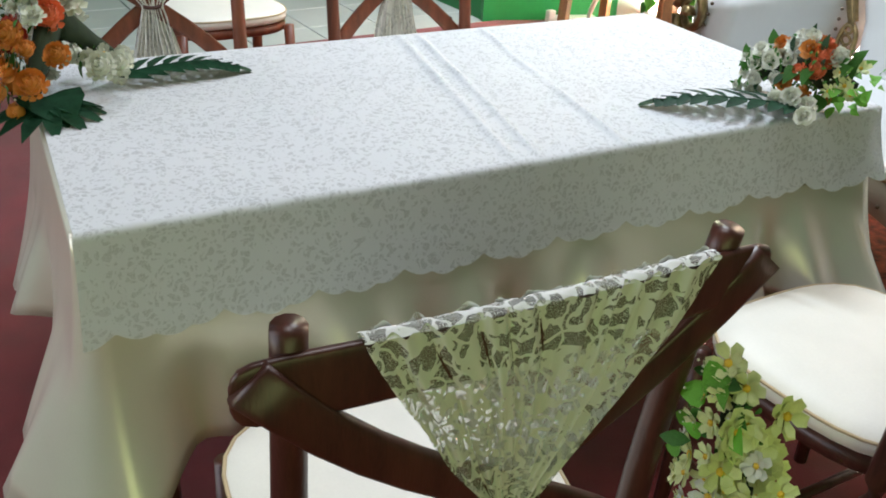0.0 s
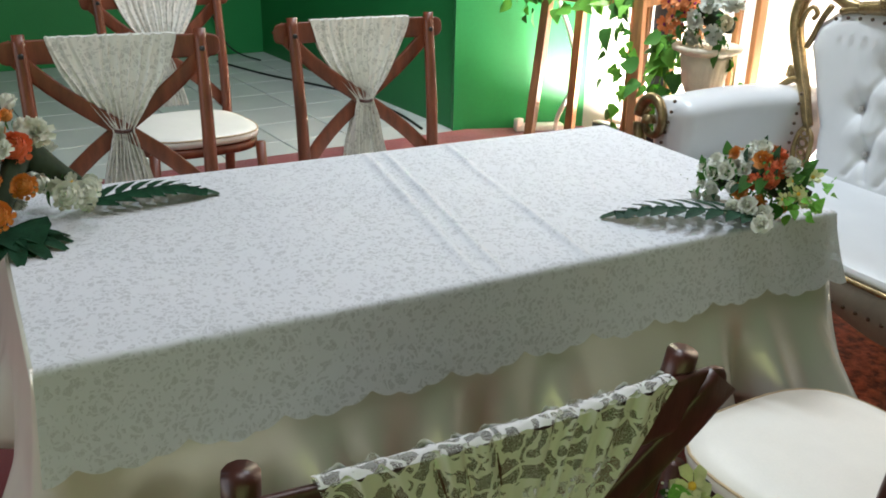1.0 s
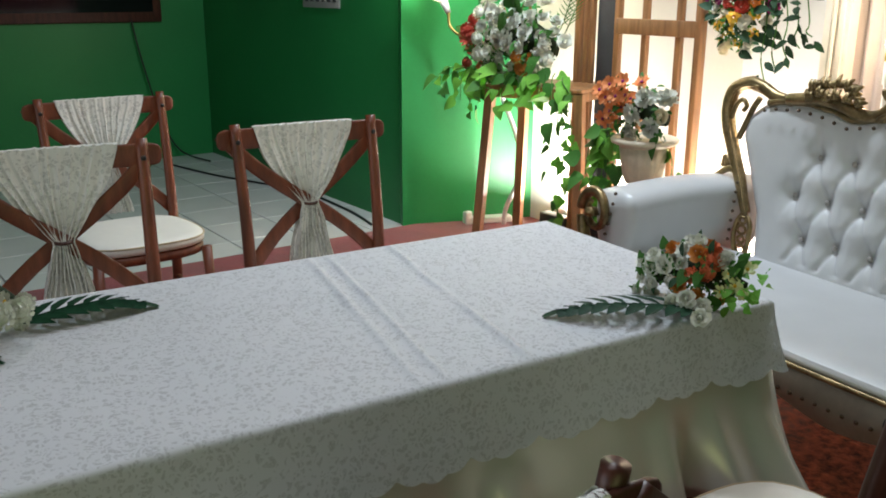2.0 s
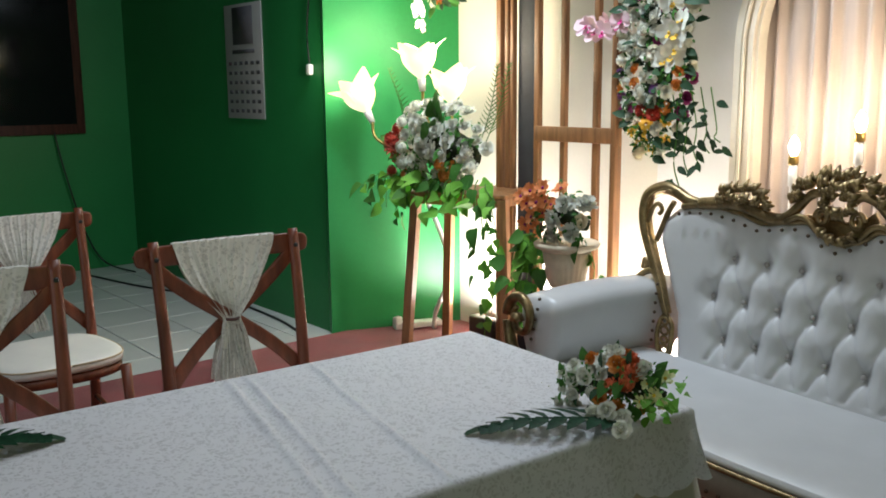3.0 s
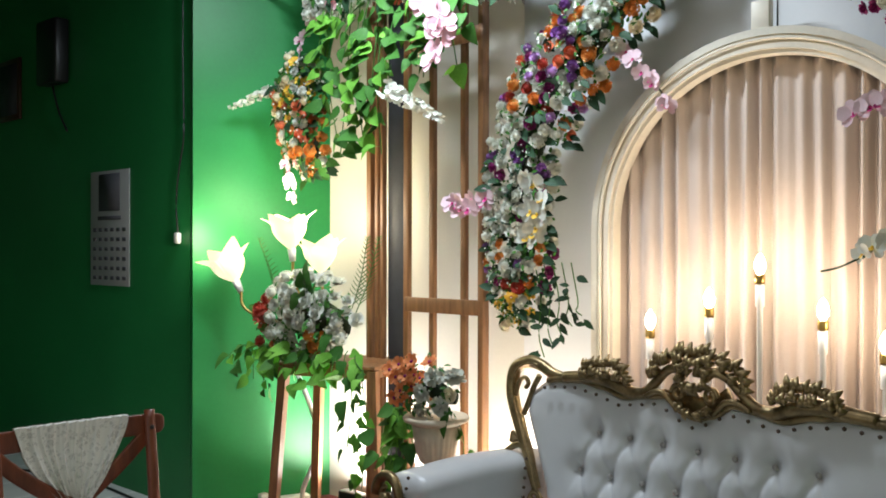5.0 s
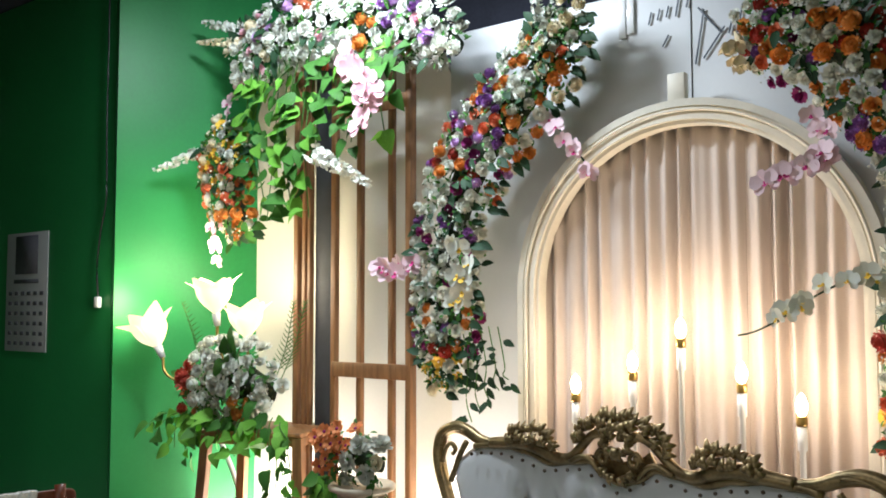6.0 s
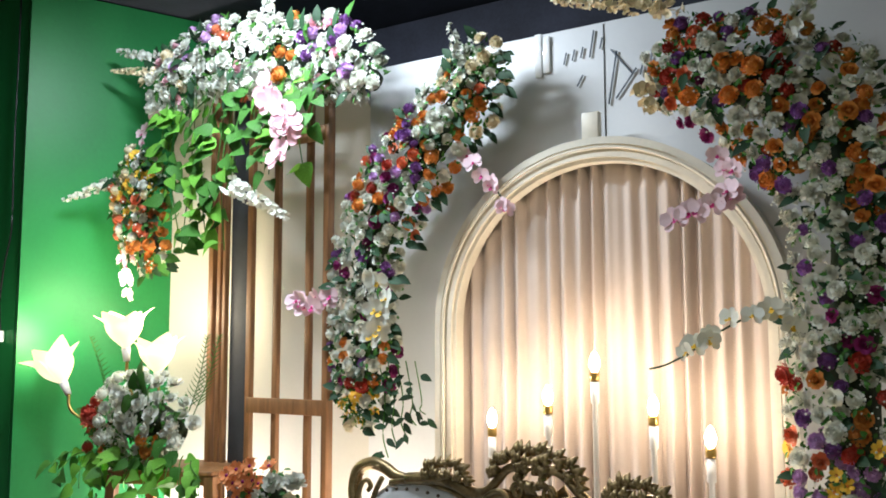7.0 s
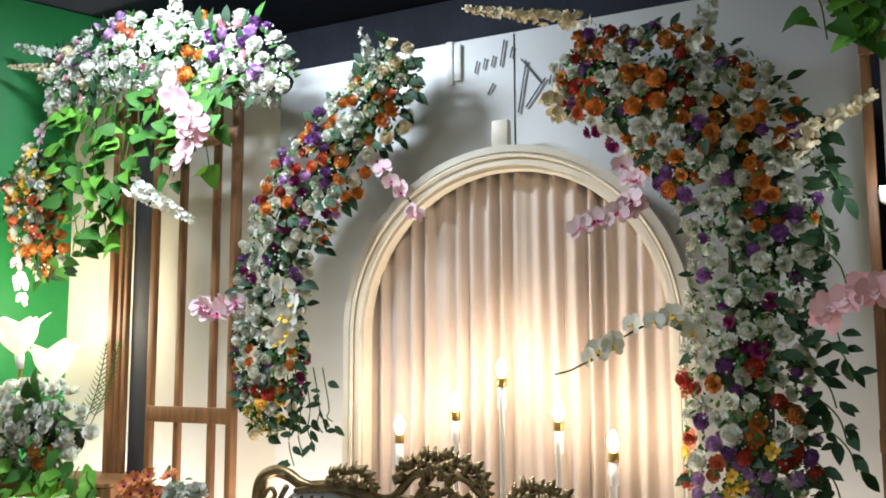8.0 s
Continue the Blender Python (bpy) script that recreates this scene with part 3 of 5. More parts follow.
# crest: a moulding along the leather, and on each side a thick rail that sweeps up to the middle
lower = B()
line = [(d, 0.300, crest(d) + 0.014) for d in (k * 0.02 - 0.66 for k in range(67))]
tube(lower, line, 0.013, 8, up=(0, 1, 0))
part("crest_moulding", lower, M_GOLD, sofa)
fill = B()
grid(fill, 66, 4, lambda u, v: ((u * 2 - 1) * 0.64, 0.318, crest((u * 2 - 1) * 0.64) + 0.004 + v * (0.030 + (0.05 if abs(u * 2 - 1) < 0.16 else 0.0))))
thicken(part("crest_ground", fill, M_GOLD, sofa), 0.014)
for sx in (-1, 1):
    rail = B()
    rail_line = smooth_path([(sx * 0.58, 0.305, 1.028), (sx * 0.50, 0.30, 1.036), (sx * 0.42, 0.295, 1.046), (sx * 0.34, 0.295, 1.034), (sx * 0.27, 0.30, 1.008), (sx * 0.21, 0.30, 1.016),
                             (sx * 0.16, 0.295, 1.058), (sx * 0.115, 0.29, 1.100), (sx * 0.07, 0.285, 1.115), (sx * 0.035, 0.285, 1.095)], 5)
    tube(rail, rail_line, [0.021 + 0.005 * math.sin(k * 0.14) for k in range(len(rail_line))], 12, up=(0, 1, 0))
    part("crest_rail", rail, M_GOLD, sofa)
    scroll = B()
    tube(scroll, smooth_path([(sx * 0.20, 0.285, 1.004), (sx * 0.15, 0.28, 1.028), (sx * 0.11, 0.278, 1.02), (sx * 0.075, 0.28, 0.985), (sx * 0.03, 0.285, 0.962), (0.0, 0.285, 0.955)], 5), 0.0095, 8, up=(0, 1, 0))
    tube(scroll, [(sx * (0.062 + 0.026 * math.cos(a) * (1 - a / 12)), 0.278, 1.035 + 0.03 * math.sin(a) * (1 - a / 12)) for a in (0.35 * q for q in range(24))], 0.008, 7, up=(0, 1, 0))
    part("carved_scroll", scroll, M_GOLD, sofa)
    rnd = random.Random(70 + sx)
    for k in range(13):
        a = math.pi * (0.10 + 0.066 * k)
        lobe_leaf(sx * (0.375 + 0.095 * math.cos(a)), 1.035 + 0.055 * math.sin(a) + rnd.uniform(-0.006, 0.006), rnd.uniform(0.034, 0.050), (a if sx > 0 else math.pi - a) + rnd.uniform(-0.4, 0.4), 0.285)
    for k in range(5):
        lobe_leaf(sx * (0.31 + 0.035 * k), 1.045 + 0.012 * (k % 2), 0.042, rnd.uniform(0.6, 2.5), 0.272)
    for k in range(9):
        a = math.pi * (0.02 + 0.058 * k)
        lobe_leaf(sx * 0.165 * math.cos(a), 1.075 + 0.085 * math.sin(a) + rnd.uniform(-0.006, 0.006), rnd.uniform(0.038, 0.056), (a if sx > 0 else math.pi - a) + rnd.uniform(-0.45, 0.45), 0.29)
    for x, z, sz, tl in ((0.045, 1.135, 0.05, 0.9), (0.095, 1.135, 0.045, 0.5), (0.03, 1.10, 0.045, 2.0), (0.045, 1.00, 0.04, -0.9), (0.02, 0.985, 0.04, -1.3), (0.13, 1.10, 0.04, 0.2)):
        lobe_leaf(sx * x, z, sz, tl if sx > 0 else math.pi - tl, 0.272)
for k in range(8):
    a = k * math.pi / 4 + 0.3
    lobe_leaf(0.034 * math.cos(a), 1.098 + 0.030 * math.sin(a), 0.044, a, 0.268)
rosette = B()
lathe(rosette, [(0.004, -0.020), (0.016, -0.014), (0.024, -0.004), (0.020, 0.010)], 18, wave=0.16, waves=6)
bmesh.ops.rotate(rosette, cent=(0, 0, 0), matrix=Matrix.Rotation(radians(-90), 3, "X"), verts=rosette.verts)
bmesh.ops.translate(rosette, vec=(0, 0.262, 1.055), verts=rosette.verts)
part("rosette", rosette, M_GOLD, sofa, "carved gold flower")
nail = B()
bmesh.ops.create_icosphere(nail, subdivisions=1, radius=0.0075)
nail_mesh = mesh_of("nail", nail, M_NAIL)
for k in range(27):
    d = k * 0.05 - 0.65
    piece("nail", nail_mesh, back, Matrix.Translation((d, 0.268, crest(d) - 0.012)))
for sx in (-1, 1):
    for k in range(7):
        piece("nail", nail_mesh, back, Matrix.Translation((sx * 0.706, 0.225 - 0.004 * k, 0.71 - 0.036 * k)))
    for k in range(5):
        piece("nail", nail_mesh, back, Matrix.Translation((sx * (0.80 + 0.012 * k), -0.275, 0.70 - 0.04 * k)))
for k in range(40):
    x = (k / 39 * 2 - 1) * 0.80
    piece("nail", nail_mesh, apron, Matrix.Translation((x, -0.362 - 0.05 * (1 - (x / 0.83) ** 2), 0.345)))

# ---------------------------------------------------------------- backdrop
BY = 3.42
board = thing("backdrop_board", pose(-0.20, BY, 0), "tall white wedding backdrop board with grey lettering", "backdrop board")
part("panel", box(B(), (0, 0.02, 1.46), (2.66, 0.03, 2.90), 0.003), M_BOARD, board)
for k in range(2):
    part("support", tube(B(), [((k * 2 - 1) * 1.1, 0.06, 0), ((k * 2 - 1) * 1.1, 0.06, 2.85)], 0.02), M_SLAT, board)

AX, AR, ASP, AY = -0.275, 0.775, 1.60, 3.33
arch = thing("arch_frame", pose(AX, AY, 0), "cream moulded arch frame standing before the backdrop", "arch")


def arch_line(r, steps=40):
    pts = [(-r, 0.0), (-r, 0.6), (-r, 1.2)]
    pts += [(-r * math.cos(math.pi * k / steps), ASP + r * math.sin(math.pi * k / steps)) for k in range(steps + 1)]
    return pts + [(r, 1.2), (r, 0.6), (r, 0.0)]


def arch_band(bm, r0, r1, y0, y1):
    a, b = arch_line(r0), arch_line(r1)
    rings = []
    for (xa, za), (xb, zb) in zip(a, b):
        rings.append([bm.verts.new(p) for p in ((xa, y0, za), (xb, y0, zb), (xb, y1, zb), (xa, y1, za))])
    for p, q in zip(rings, rings[1:]):
        for k in range(4):
            bm.faces.new((p[k], p[(k + 1) % 4], q[(k + 1) % 4], q[k]))
    bm.faces.new(rings[0][::-1])
    bm.faces.new(rings[-1])
    return bm


part("outer_band", arch_band(B(), 0.745, AR, -0.045, 0.045), M_ARCH, arch, smooth=False)
for r0, r1, y0 in ((0.715, 0.745, -0.032), (0.692, 0.715, -0.038), (0.675, 0.692, -0.024)):
    part("moulding", arch_band(B(), r0, r1, y0, 0.040), M_ARCH, arch, smooth=False)
part("bead", tube(B(), [(x, -0.046, z) for x, z in arch_line(0.730)], 0.007, 8, up=(0, 1, 0)), M_ARCH, arch)
br = B()
box(br, (-0.005, -0.02, ASP + AR + 0.05), (0.075, 0.04, 0.12), 0.004)
part("bracket", br, M_ARCH, arch, "small cream bracket holding the arch top")

drape = thing("arch_drape", pose(AX, AY + 0.035, 0), "blush curtain hanging in long pleats inside the arch", "curtain")


def drape_sheet(u, v):
    x = (u * 2 - 1) * 0.70
    top = ASP + math.sqrt(max(0.70 ** 2 - x * x, 0.0)) * 0.985 + 0.01
    z = top * v + 0.01
    ph = 84 * x + 1.6 * noise.noise((x * 3.1, 0.2 * z, 4)) * 2.2
    y = 0.018 + 0.019 * (0.75 + 0.9 * noise.noise((x * 4.3, 0.1 * z, 9))) * math.sin(ph) + 0.006 * math.sin(1.37 * ph + 1) + 0.010 * noise.noise((x * 9, z * 0.5, 1))
    return (x, y, z)


for k in range(3):
    thicken(part("curtain_panel", grid(B(), 140, 22, lambda u, v: drape_sheet((k + u) / 3, v)), M_DRAPE, drape), 0.001)

# arched white panel behind the flower stand
panel = thing("arched_panel", pose(-2.29, 3.46, 0), "white arched backdrop panel behind the flower stand", "backdrop panel")
bm = B()
pts = [(-0.82, 0.0), (-0.82, 2.36)] + [(-0.82 * math.cos(math.pi * k / 30), 2.36 + 0.82 * math.sin(math.pi * k / 30)) for k in range(1, 30)] + [(0.82, 2.36), (0.82, 0.0)]
f0 = [bm.verts.new((x, 0.0, z)) for x, z in pts]
f1 = [bm.verts.new((x, 0.04, z)) for x, z in pts]
bm.faces.new(f0)
bm.faces.new(f1[::-1])
for k in range(len(pts)):
    bm.faces.new((f0[k], f0[(k + 1) % len(pts)], f1[(k + 1) % len(pts)], f1[k]))
part("panel_face", bm, M_PANEL, panel, smooth=False)

# slatted screen
screen = thing("slatted_screen", pose(-1.95, 3.20, 0), "tall brown wooden slatted screen dressed with flowers", "screen")
for x, w, d in ((-0.435, 0.035, 0.05), (-0.385, 0.025, 0.03), (-0.345, 0.022, 0.03), (-0.165, 0.035, 0.03), (0.015, 0.032, 0.03), (0.225, 0.032, 0.03), (0.345, 0.032, 0.05)):
    part("slat", box(B(), (x, 0, 1.42), (w, d, 2.84), 0.003), M_SLAT, screen)
part("slate_strip", box(B(), (-0.255, 0.02, 1.42), (0.13, 0.02, 2.84), 0.003), M_SLATE, screen, "dark grey strip")
for z in (0.25, 1.225, 2.55):
    part("cross_rail", box(B(), (0.09, -0.022, z), (0.50, 0.014, 0.075), 0.003), M_SLAT, screen)

# ---------------------------------------------------------------- candle lamps behind the sofa
CANDLES = [(-0.69, 1.175), (-0.432, 1.275), (-0.228, 1.41), (0.005, 1.25), (0.216, 1.145), (-0.93, 1.05)]
M_BULB = glowing("warm_bulb_glass", (1.0, 0.78, 0.48), 40.0)
for x, z in CANDLES[:5]:
    c = thing("candle_lamp", pose(x, 3.17, 0), "white candle lamp with a glowing bulb and brass collar", "lamp", "candle lamps behind the sofa")
    part("base", lathe(B(), [(0.06, 0.0), (0.06, 0.01), (0.014, 0.02), (0.010, 0.03)], 16), M_WHITEPL, c)
    part("stem", lathe(B(), [(0.011, 0.02), (0.011, z - 0.12), (0.017, z - 0.115), (0.017, z - 0.03)], 14), M_WHITEPL, c)
    part("collar", lathe(B(), [(0.019, z - 0.03), (0.020, z - 0.02), (0.020, z), (0.016, z + 0.006)], 14), M_BRASS, c)
    part("bulb", lathe(B(), [(0.010, z + 0.006), (0.019, z + 0.025), (0.021, z + 0.045), (0.013, z + 0.07), (0.002, z + 0.085)], 14), M_BULB, c, "glowing warm bulb")
    lamp("candle_glow", "POINT", pose(x, 3.17 - 0.03, z + 0.11), 3.0, (1.0, 0.83, 0.66), 0.03)

# ---------------------------------------------------------------- calendar, television, cord
cal = thing("wall_calendar", pose(-4.55, 2.715, 1.28), "paper wall calendar with a dark picture above its dates", "calendar")
sheet = part("paper", box(B(), (0.23, 0, 0.36), (0.50, 0.006, 0.74), 0.001), M_CALENDAR, cal)
part("picture", box(B(), (0.23, -0.005, 0.59), (0.27, 0.003, 0.24)), M_INK, cal, "dark printed picture")
for r in range(6):
    for k in range(6):
        piece("date_bar", bpy.data.meshes.get("date_bar") or mesh_of("date_bar", box(B(), (0, 0, 0), (0.042, 0.002, 0.024)), M_INK), sheet, pose(0.04 + 0.076 * k, -0.0045, 0.04 + 0.062 * r))
part("header_bar", box(B(), (0.23, -0.0045, 0.425), (0.30, 0.002, 0.025)), M_INK, cal)
tv = thing("wall_screen", pose(-6.385, 1.55, 1.84), "large dark wall screen in a brown frame with a hanging cable", "screen")
part("frame", box(B(), (0, 0, 0), (0.05, 1.60, 1.44), 0.012), M_WOODD, tv)
part("glass", box(B(), (0.026, 0, 0.01), (0.006, 1.46, 1.30), 0.002), M_SCREEN, tv)
part("cable", tube(B(), smooth_path([(0.02, 0.55, -0.70), (0.03, 0.60, -1.0), (0.04, 0.72, -1.5), (0.05, 0.86, -1.78), (0.4, 0.98, -1.832)], 8), 0.007, 6), M_BLACK, tv)
cord = thing("switch_cord", pose(-3.49, 2.70, 1.57), "white pull switch hanging on a thin wall cord", "switch")
part("cord_line", tube(B(), smooth_path([(0, 0, 0.02), (-0.02, 0, 0.2), (0.01, 0, 0.4), (0.06, 0, 0.6), (0.05, 0, 1.0), (0.05, 0.0, 1.9)], 6), 0.006, 6), M_BLACK, cord)
part("switch_body", box(B(), (0, -0.002, 0), (0.045, 0.03, 0.065), 0.01), M_WHITEPL, cord)
# ---------------------------------------------------------------- flowers and leaves


def petal_material(name, colour, centre=None, vary=0.18):
    mat = material(name, colour, 0.6, vary=vary, scale=30, bump=0.1, bump_scale=120, random_tint=0.35, spec=0.25)
    mat.node_tree.nodes["Principled BSDF"].inputs["Subsurface Weight"].default_value = 0.08
    mat.node_tree.nodes["Principled BSDF"].inputs["Subsurface Radius"].default_value = (0.01, 0.008, 0.006)
    return mat


C_WHITE = petal_material("white_petal", (0.66, 0.67, 0.60), vary=0.18)
C_CREAM = petal_material("cream_petal", (0.72, 0.64, 0.46), vary=0.15)
C_ORANGE = petal_material("orange_petal", (0.56, 0.22, 0.05), vary=0.3)
C_CORAL = petal_material("coral_petal", (0.56, 0.15, 0.07), vary=0.3)
C_RED = petal_material("red_petal", (0.34, 0.045, 0.03), vary=0.35)
C_PURPLE = petal_material("purple_petal", (0.20, 0.08, 0.26), vary=0.4)
C_LILAC = petal_material("lilac_petal", (0.46, 0.28, 0.52), vary=0.25)
C_PLUM = petal_material("plum_petal", (0.22, 0.02, 0.12), vary=0.4)
C_PINK = petal_material("pink_petal", (0.78, 0.48, 0.54), vary=0.2)
C_MAGENTA = petal_material("rose_orchid_petal", (0.80, 0.60, 0.65), vary=0.2)
C_LIP = petal_material("magenta_lip", (0.50, 0.05, 0.20), vary=0.3)
C_YELLOW = petal_material("yellow_petal", (0.75, 0.48, 0.06), vary=0.25)
C_LIME = petal_material("pale_lime_petal", (0.66, 0.70, 0.36), vary=0.2)
C_SALMON = petal_material("salmon_petal", (0.74, 0.27, 0.10), vary=0.2)
C_LEAF = petal_material("green_leaf", (0.04, 0.13, 0.022), vary=0.45)
C_BRIGHT = petal_material("bright_green_leaf", (0.12, 0.32, 0.04), vary=0.4)
C_DARK = petal_material("dark_green_leaf", (0.018, 0.05, 0.022), vary=0.5)
C_PALM = material("deep_green_palm", (0.010, 0.048, 0.022), 0.6, vary=0.4, scale=30, bump=0.1, bump_scale=120, spec=0.15)
C_CORE = material("dark_moss_core", (0.02, 0.035, 0.015), 0.95, vary=0.5, bump=0.8)


def petal(bm, angle, length, width, tilt, z0, cup=0.0, r0=0.0, notch=0.0):
    """One petal that leaves the middle at the given angle and climbs by tilt."""
    ca, sa, ct, st = math.cos(angle), math.sin(angle), math.cos(tilt), math.sin(tilt)

    def at(l, w, h=0.0):
        r = r0 + l * ct - h * st
        return bm.verts.new((r * ca - w * sa, r * sa + w * ca, z0 + l * st + h * ct))

    b = at(0, 0)
    m = [at(0.55 * length, -width / 2, cup), at(0.55 * length, 0), at(0.55 * length, width / 2, cup)]
    t = [at(0.92 * length, -width * 0.36, cup * 1.4), at((1.0 - notch) * length, 0, cup * 0.5), at(0.92 * length, width * 0.36, cup * 1.4)]
    bm.faces.new((b, m[1], m[0]))
    bm.faces.new((b, m[2], m[1]))
    bm.faces.new((m[0], m[1], t[1], t[0]))
    bm.faces.new((m[1], m[2], t[2], t[1]))


def bloom(rings, seed=0):
    rnd = random.Random(seed)
    bm = B()
    for n, length, width, tilt, z0, cup, r0, notch in rings:
        a0 = rnd.random() * 6
        for k in range(n):
            petal(bm, a0 + 2 * math.pi * (k + 0.35 * (rnd.random() - 0.5)) / n, length * (0.88 + 0.24 * rnd.random()), width, tilt + 0.22 * (rnd.random() - 0.5), z0, cup, r0, notch)
    return bm


def flower_mesh(kind, mat, centre=None):
    name = "flower"
    if kind == "pom":
        bm = B()
        rnd = random.Random(3)
        for deg, n in ((102, 12), (78, 13), (55, 11), (33, 8), (13, 4)):
            th = radians(deg)
            a0 = rnd.random() * 6
            for k in range(n):
                petal(bm, a0 + 2 * math.pi * k / n, 0.46 * rnd.uniform(0.85, 1.2), 0.40, math.pi / 2 - th * 0.86 + 0.45 * (1 - deg / 110) + 0.15 + rnd.uniform(-0.2, 0.2), 0.25 + 0.52 * math.cos(th), 0.07, 0.55 * math.sin(th), 0.12)
        bmesh.ops.create_icosphere(bm, subdivisions=2, radius=0.62, matrix=Matrix.Translation((0, 0, 0.28)))
    elif kind == "mum":
        bm = bloom([(11, 0.92, 0.42, -0.05, 0.10, 0.10, 0, 0.10), (11, 0.88, 0.40, 0.35, 0.12, 0.12, 0, 0.10), (10, 0.78, 0.38, 0.75, 0.16, 0.12, 0, 0.10),
                    (7, 0.62, 0.34, 1.1, 0.22, 0.10, 0, 0.08), (5, 0.50, 0.28, 1.4, 0.26, 0.08, 0, 0.05)], 5)
    elif kind == "rose":
        bm = bloom([(5, 1.0, 0.95, 0.15, 0.0, 0.14, 0, 0.08), (5, 0.88, 0.85, 0.6, 0.02, 0.2, 0, 0.06), (4, 0.75, 0.75, 0.98, 0.05, 0.2, 0, 0.05),
                    (3, 0.68, 0.5, 1.3, 0.10, 0.16, 0, 0.0), (3, 0.60, 0.35, 1.48, 0.12, 0.1, 0.03, 0.0)], 7)
        bmesh.ops.create_icosphere(bm, subdivisions=1, radius=0.26, matrix=Matrix.Translation((0, 0, 0.42)) @ Matrix.Diagonal((1, 1, 1.3, 1)))
    elif kind == "daisy":
        bm = bloom([(6, 1.0, 0.62, 0.2, 0.0, 0.05, 0.05, 0.08), (5, 0.8, 0.5, 0.5, 0.04, 0.06, 0.05, 0.08)], 9)
    elif kind == "orchid":
        bm = B()
        for a, l, w in ((90, 0.95, 0.62), (210, 0.95, 0.60), (330, 0.95, 0.60)):
            petal(bm, radians(a), l, w, 0.1, 0.0, 0.04)
        for a in (25, 155):
            petal(bm, radians(a), 1.0, 1.0, 0.18, 0.03, 0.06)
    else:
        bm = bloom([(5, 1.0, 0.8, 0.3, 0, 0.08, 0, 0.05)], 11)
    me = mesh_of(name, bm, mat)
    if centre is not None:
        extra = B()
        extra.from_mesh(me)
        start = len(extra.faces)
        if kind == "orchid":
            petal(extra, radians(270), 0.5, 0.45, 0.75, 0.02, 0.1)
            bmesh.ops.create_icosphere(extra, subdivisions=1, radius=0.13, matrix=Matrix.Translation((0, 0, 0.10)))
        else:
            bmesh.ops.create_icosphere(extra, subdivisions=1, radius=0.22, matrix=Matrix.Translation((0, 0, 0.12)) @ Matrix.Diagonal((1, 1, 0.6, 1)))
        extra.faces.ensure_lookup_table()
        for f in extra.faces[start:]:
            f.material_index = 1
            f.smooth = True
        extra.to_mesh(me)
        extra.free()
        me.materials.append(centre)
    return me


F = {
    "w": [flower_mesh("pom", C_WHITE), flower_mesh("rose", C_WHITE)],
    "W": [flower_mesh("mum", C_WHITE)],
    "c": [flower_mesh("rose", C_CREAM), flower_mesh("pom", C_CREAM)],
    "o": [flower_mesh("pom", C_ORANGE), flower_mesh("rose", C_ORANGE)],
    "k": [flower_mesh("pom", C_CORAL), flower_mesh("rose", C_CORAL)],
    "r": [flower_mesh("pom", C_RED)],
    "p": [flower_mesh("pom", C_PURPLE)],
    "l": [flower_mesh("pom", C_LILAC)],
    "m": [flower_mesh("rose", C_PLUM)],
    "i": [flower_mesh("rose", C_PINK)],
    "y": [flower_mesh("daisy", C_YELLOW, C_ORANGE)],
    "d": [flower_mesh("daisy", C_WHITE, C_YELLOW)],
    "g": [flower_mesh("daisy", C_SALMON, C_PLUM)],
    "e": [flower_mesh("daisy", C_LIME, C_YELLOW)],
}
ORCHID = {"pink": flower_mesh("orchid", C_PINK, C_MAGENTA), "magenta": flower_mesh("orchid", C_MAGENTA, C_LIP), "white": flower_mesh("orchid", C_WHITE, C_YELLOW)}


def leaf_shape(bm, length, width, droop, kind="oval", m=None):
    rows = {"oval": ((0.0, 0.05), (0.22, 0.75), (0.5, 1.0), (0.78, 0.62), (1.0, 0.02)),
            "heart": ((0.0, 0.55), (0.12, 1.0), (0.4, 0.95), (0.75, 0.5), (1.0, 0.02)),
            "blade": ((0.0, 0.3), (0.3, 1.0), (0.7, 0.8), (1.0, 0.05))}[kind]
    vs = []
    for t, w in rows:
        z = -droop * t * t * length
        row = [Vector((t * length, s * w * width / 2, z + abs(s) * 0.12 * width * w)) for s in (-1, 0, 1)]
        vs.append([bm.verts.new(m @ v if m is not None else v) for v in row])
    for a, b in zip(vs, vs[1:]):
        for k in range(2):
            bm.faces.new((a[k], a[k + 1], b[k + 1], b[k]))


def leaf_mesh(kind, width, droop, mat):
    bm = B()
    leaf_shape(bm, 1.0, width, droop, kind)
    return mesh_of("leaf", bm, mat)


LEAF = {"dark": leaf_mesh("oval", 0.5, 0.25, C_DARK), "green": leaf_mesh("oval", 0.5, 0.3, C_LEAF), "ivy": leaf_mesh("heart", 0.85, 0.35, C_BRIGHT),
        "ivyd": leaf_mesh("heart", 0.85, 0.35, C_LEAF)}


def facing(at, normal, spin, size):
    """A pose that lays the mesh's z along normal, with its x to the side by spin."""
    q = Vector(normal).to_track_quat("Z", "Y").to_matrix().to_4x4()
    return Matrix.Translation(at) @ q @ Matrix.Rotation(spin, 4, "Z") @ Matrix.Scale(size, 4)


def leafing(at, way, up, size):
    """A pose that lays a leaf's length along way with its face towards up."""
    x = Vector(way).normalized()
    y = Vector(up).cross(x)
    if y.length < 1e-3:
        y = Vector((0, 1, 0)).cross(x)
    y.normalize()
    z = x.cross(y)
    r = Matrix((x, y, z)).transposed().to_4x4()
    return Matrix.Translation(at) @ r @ Matrix.Scale(size, 4)


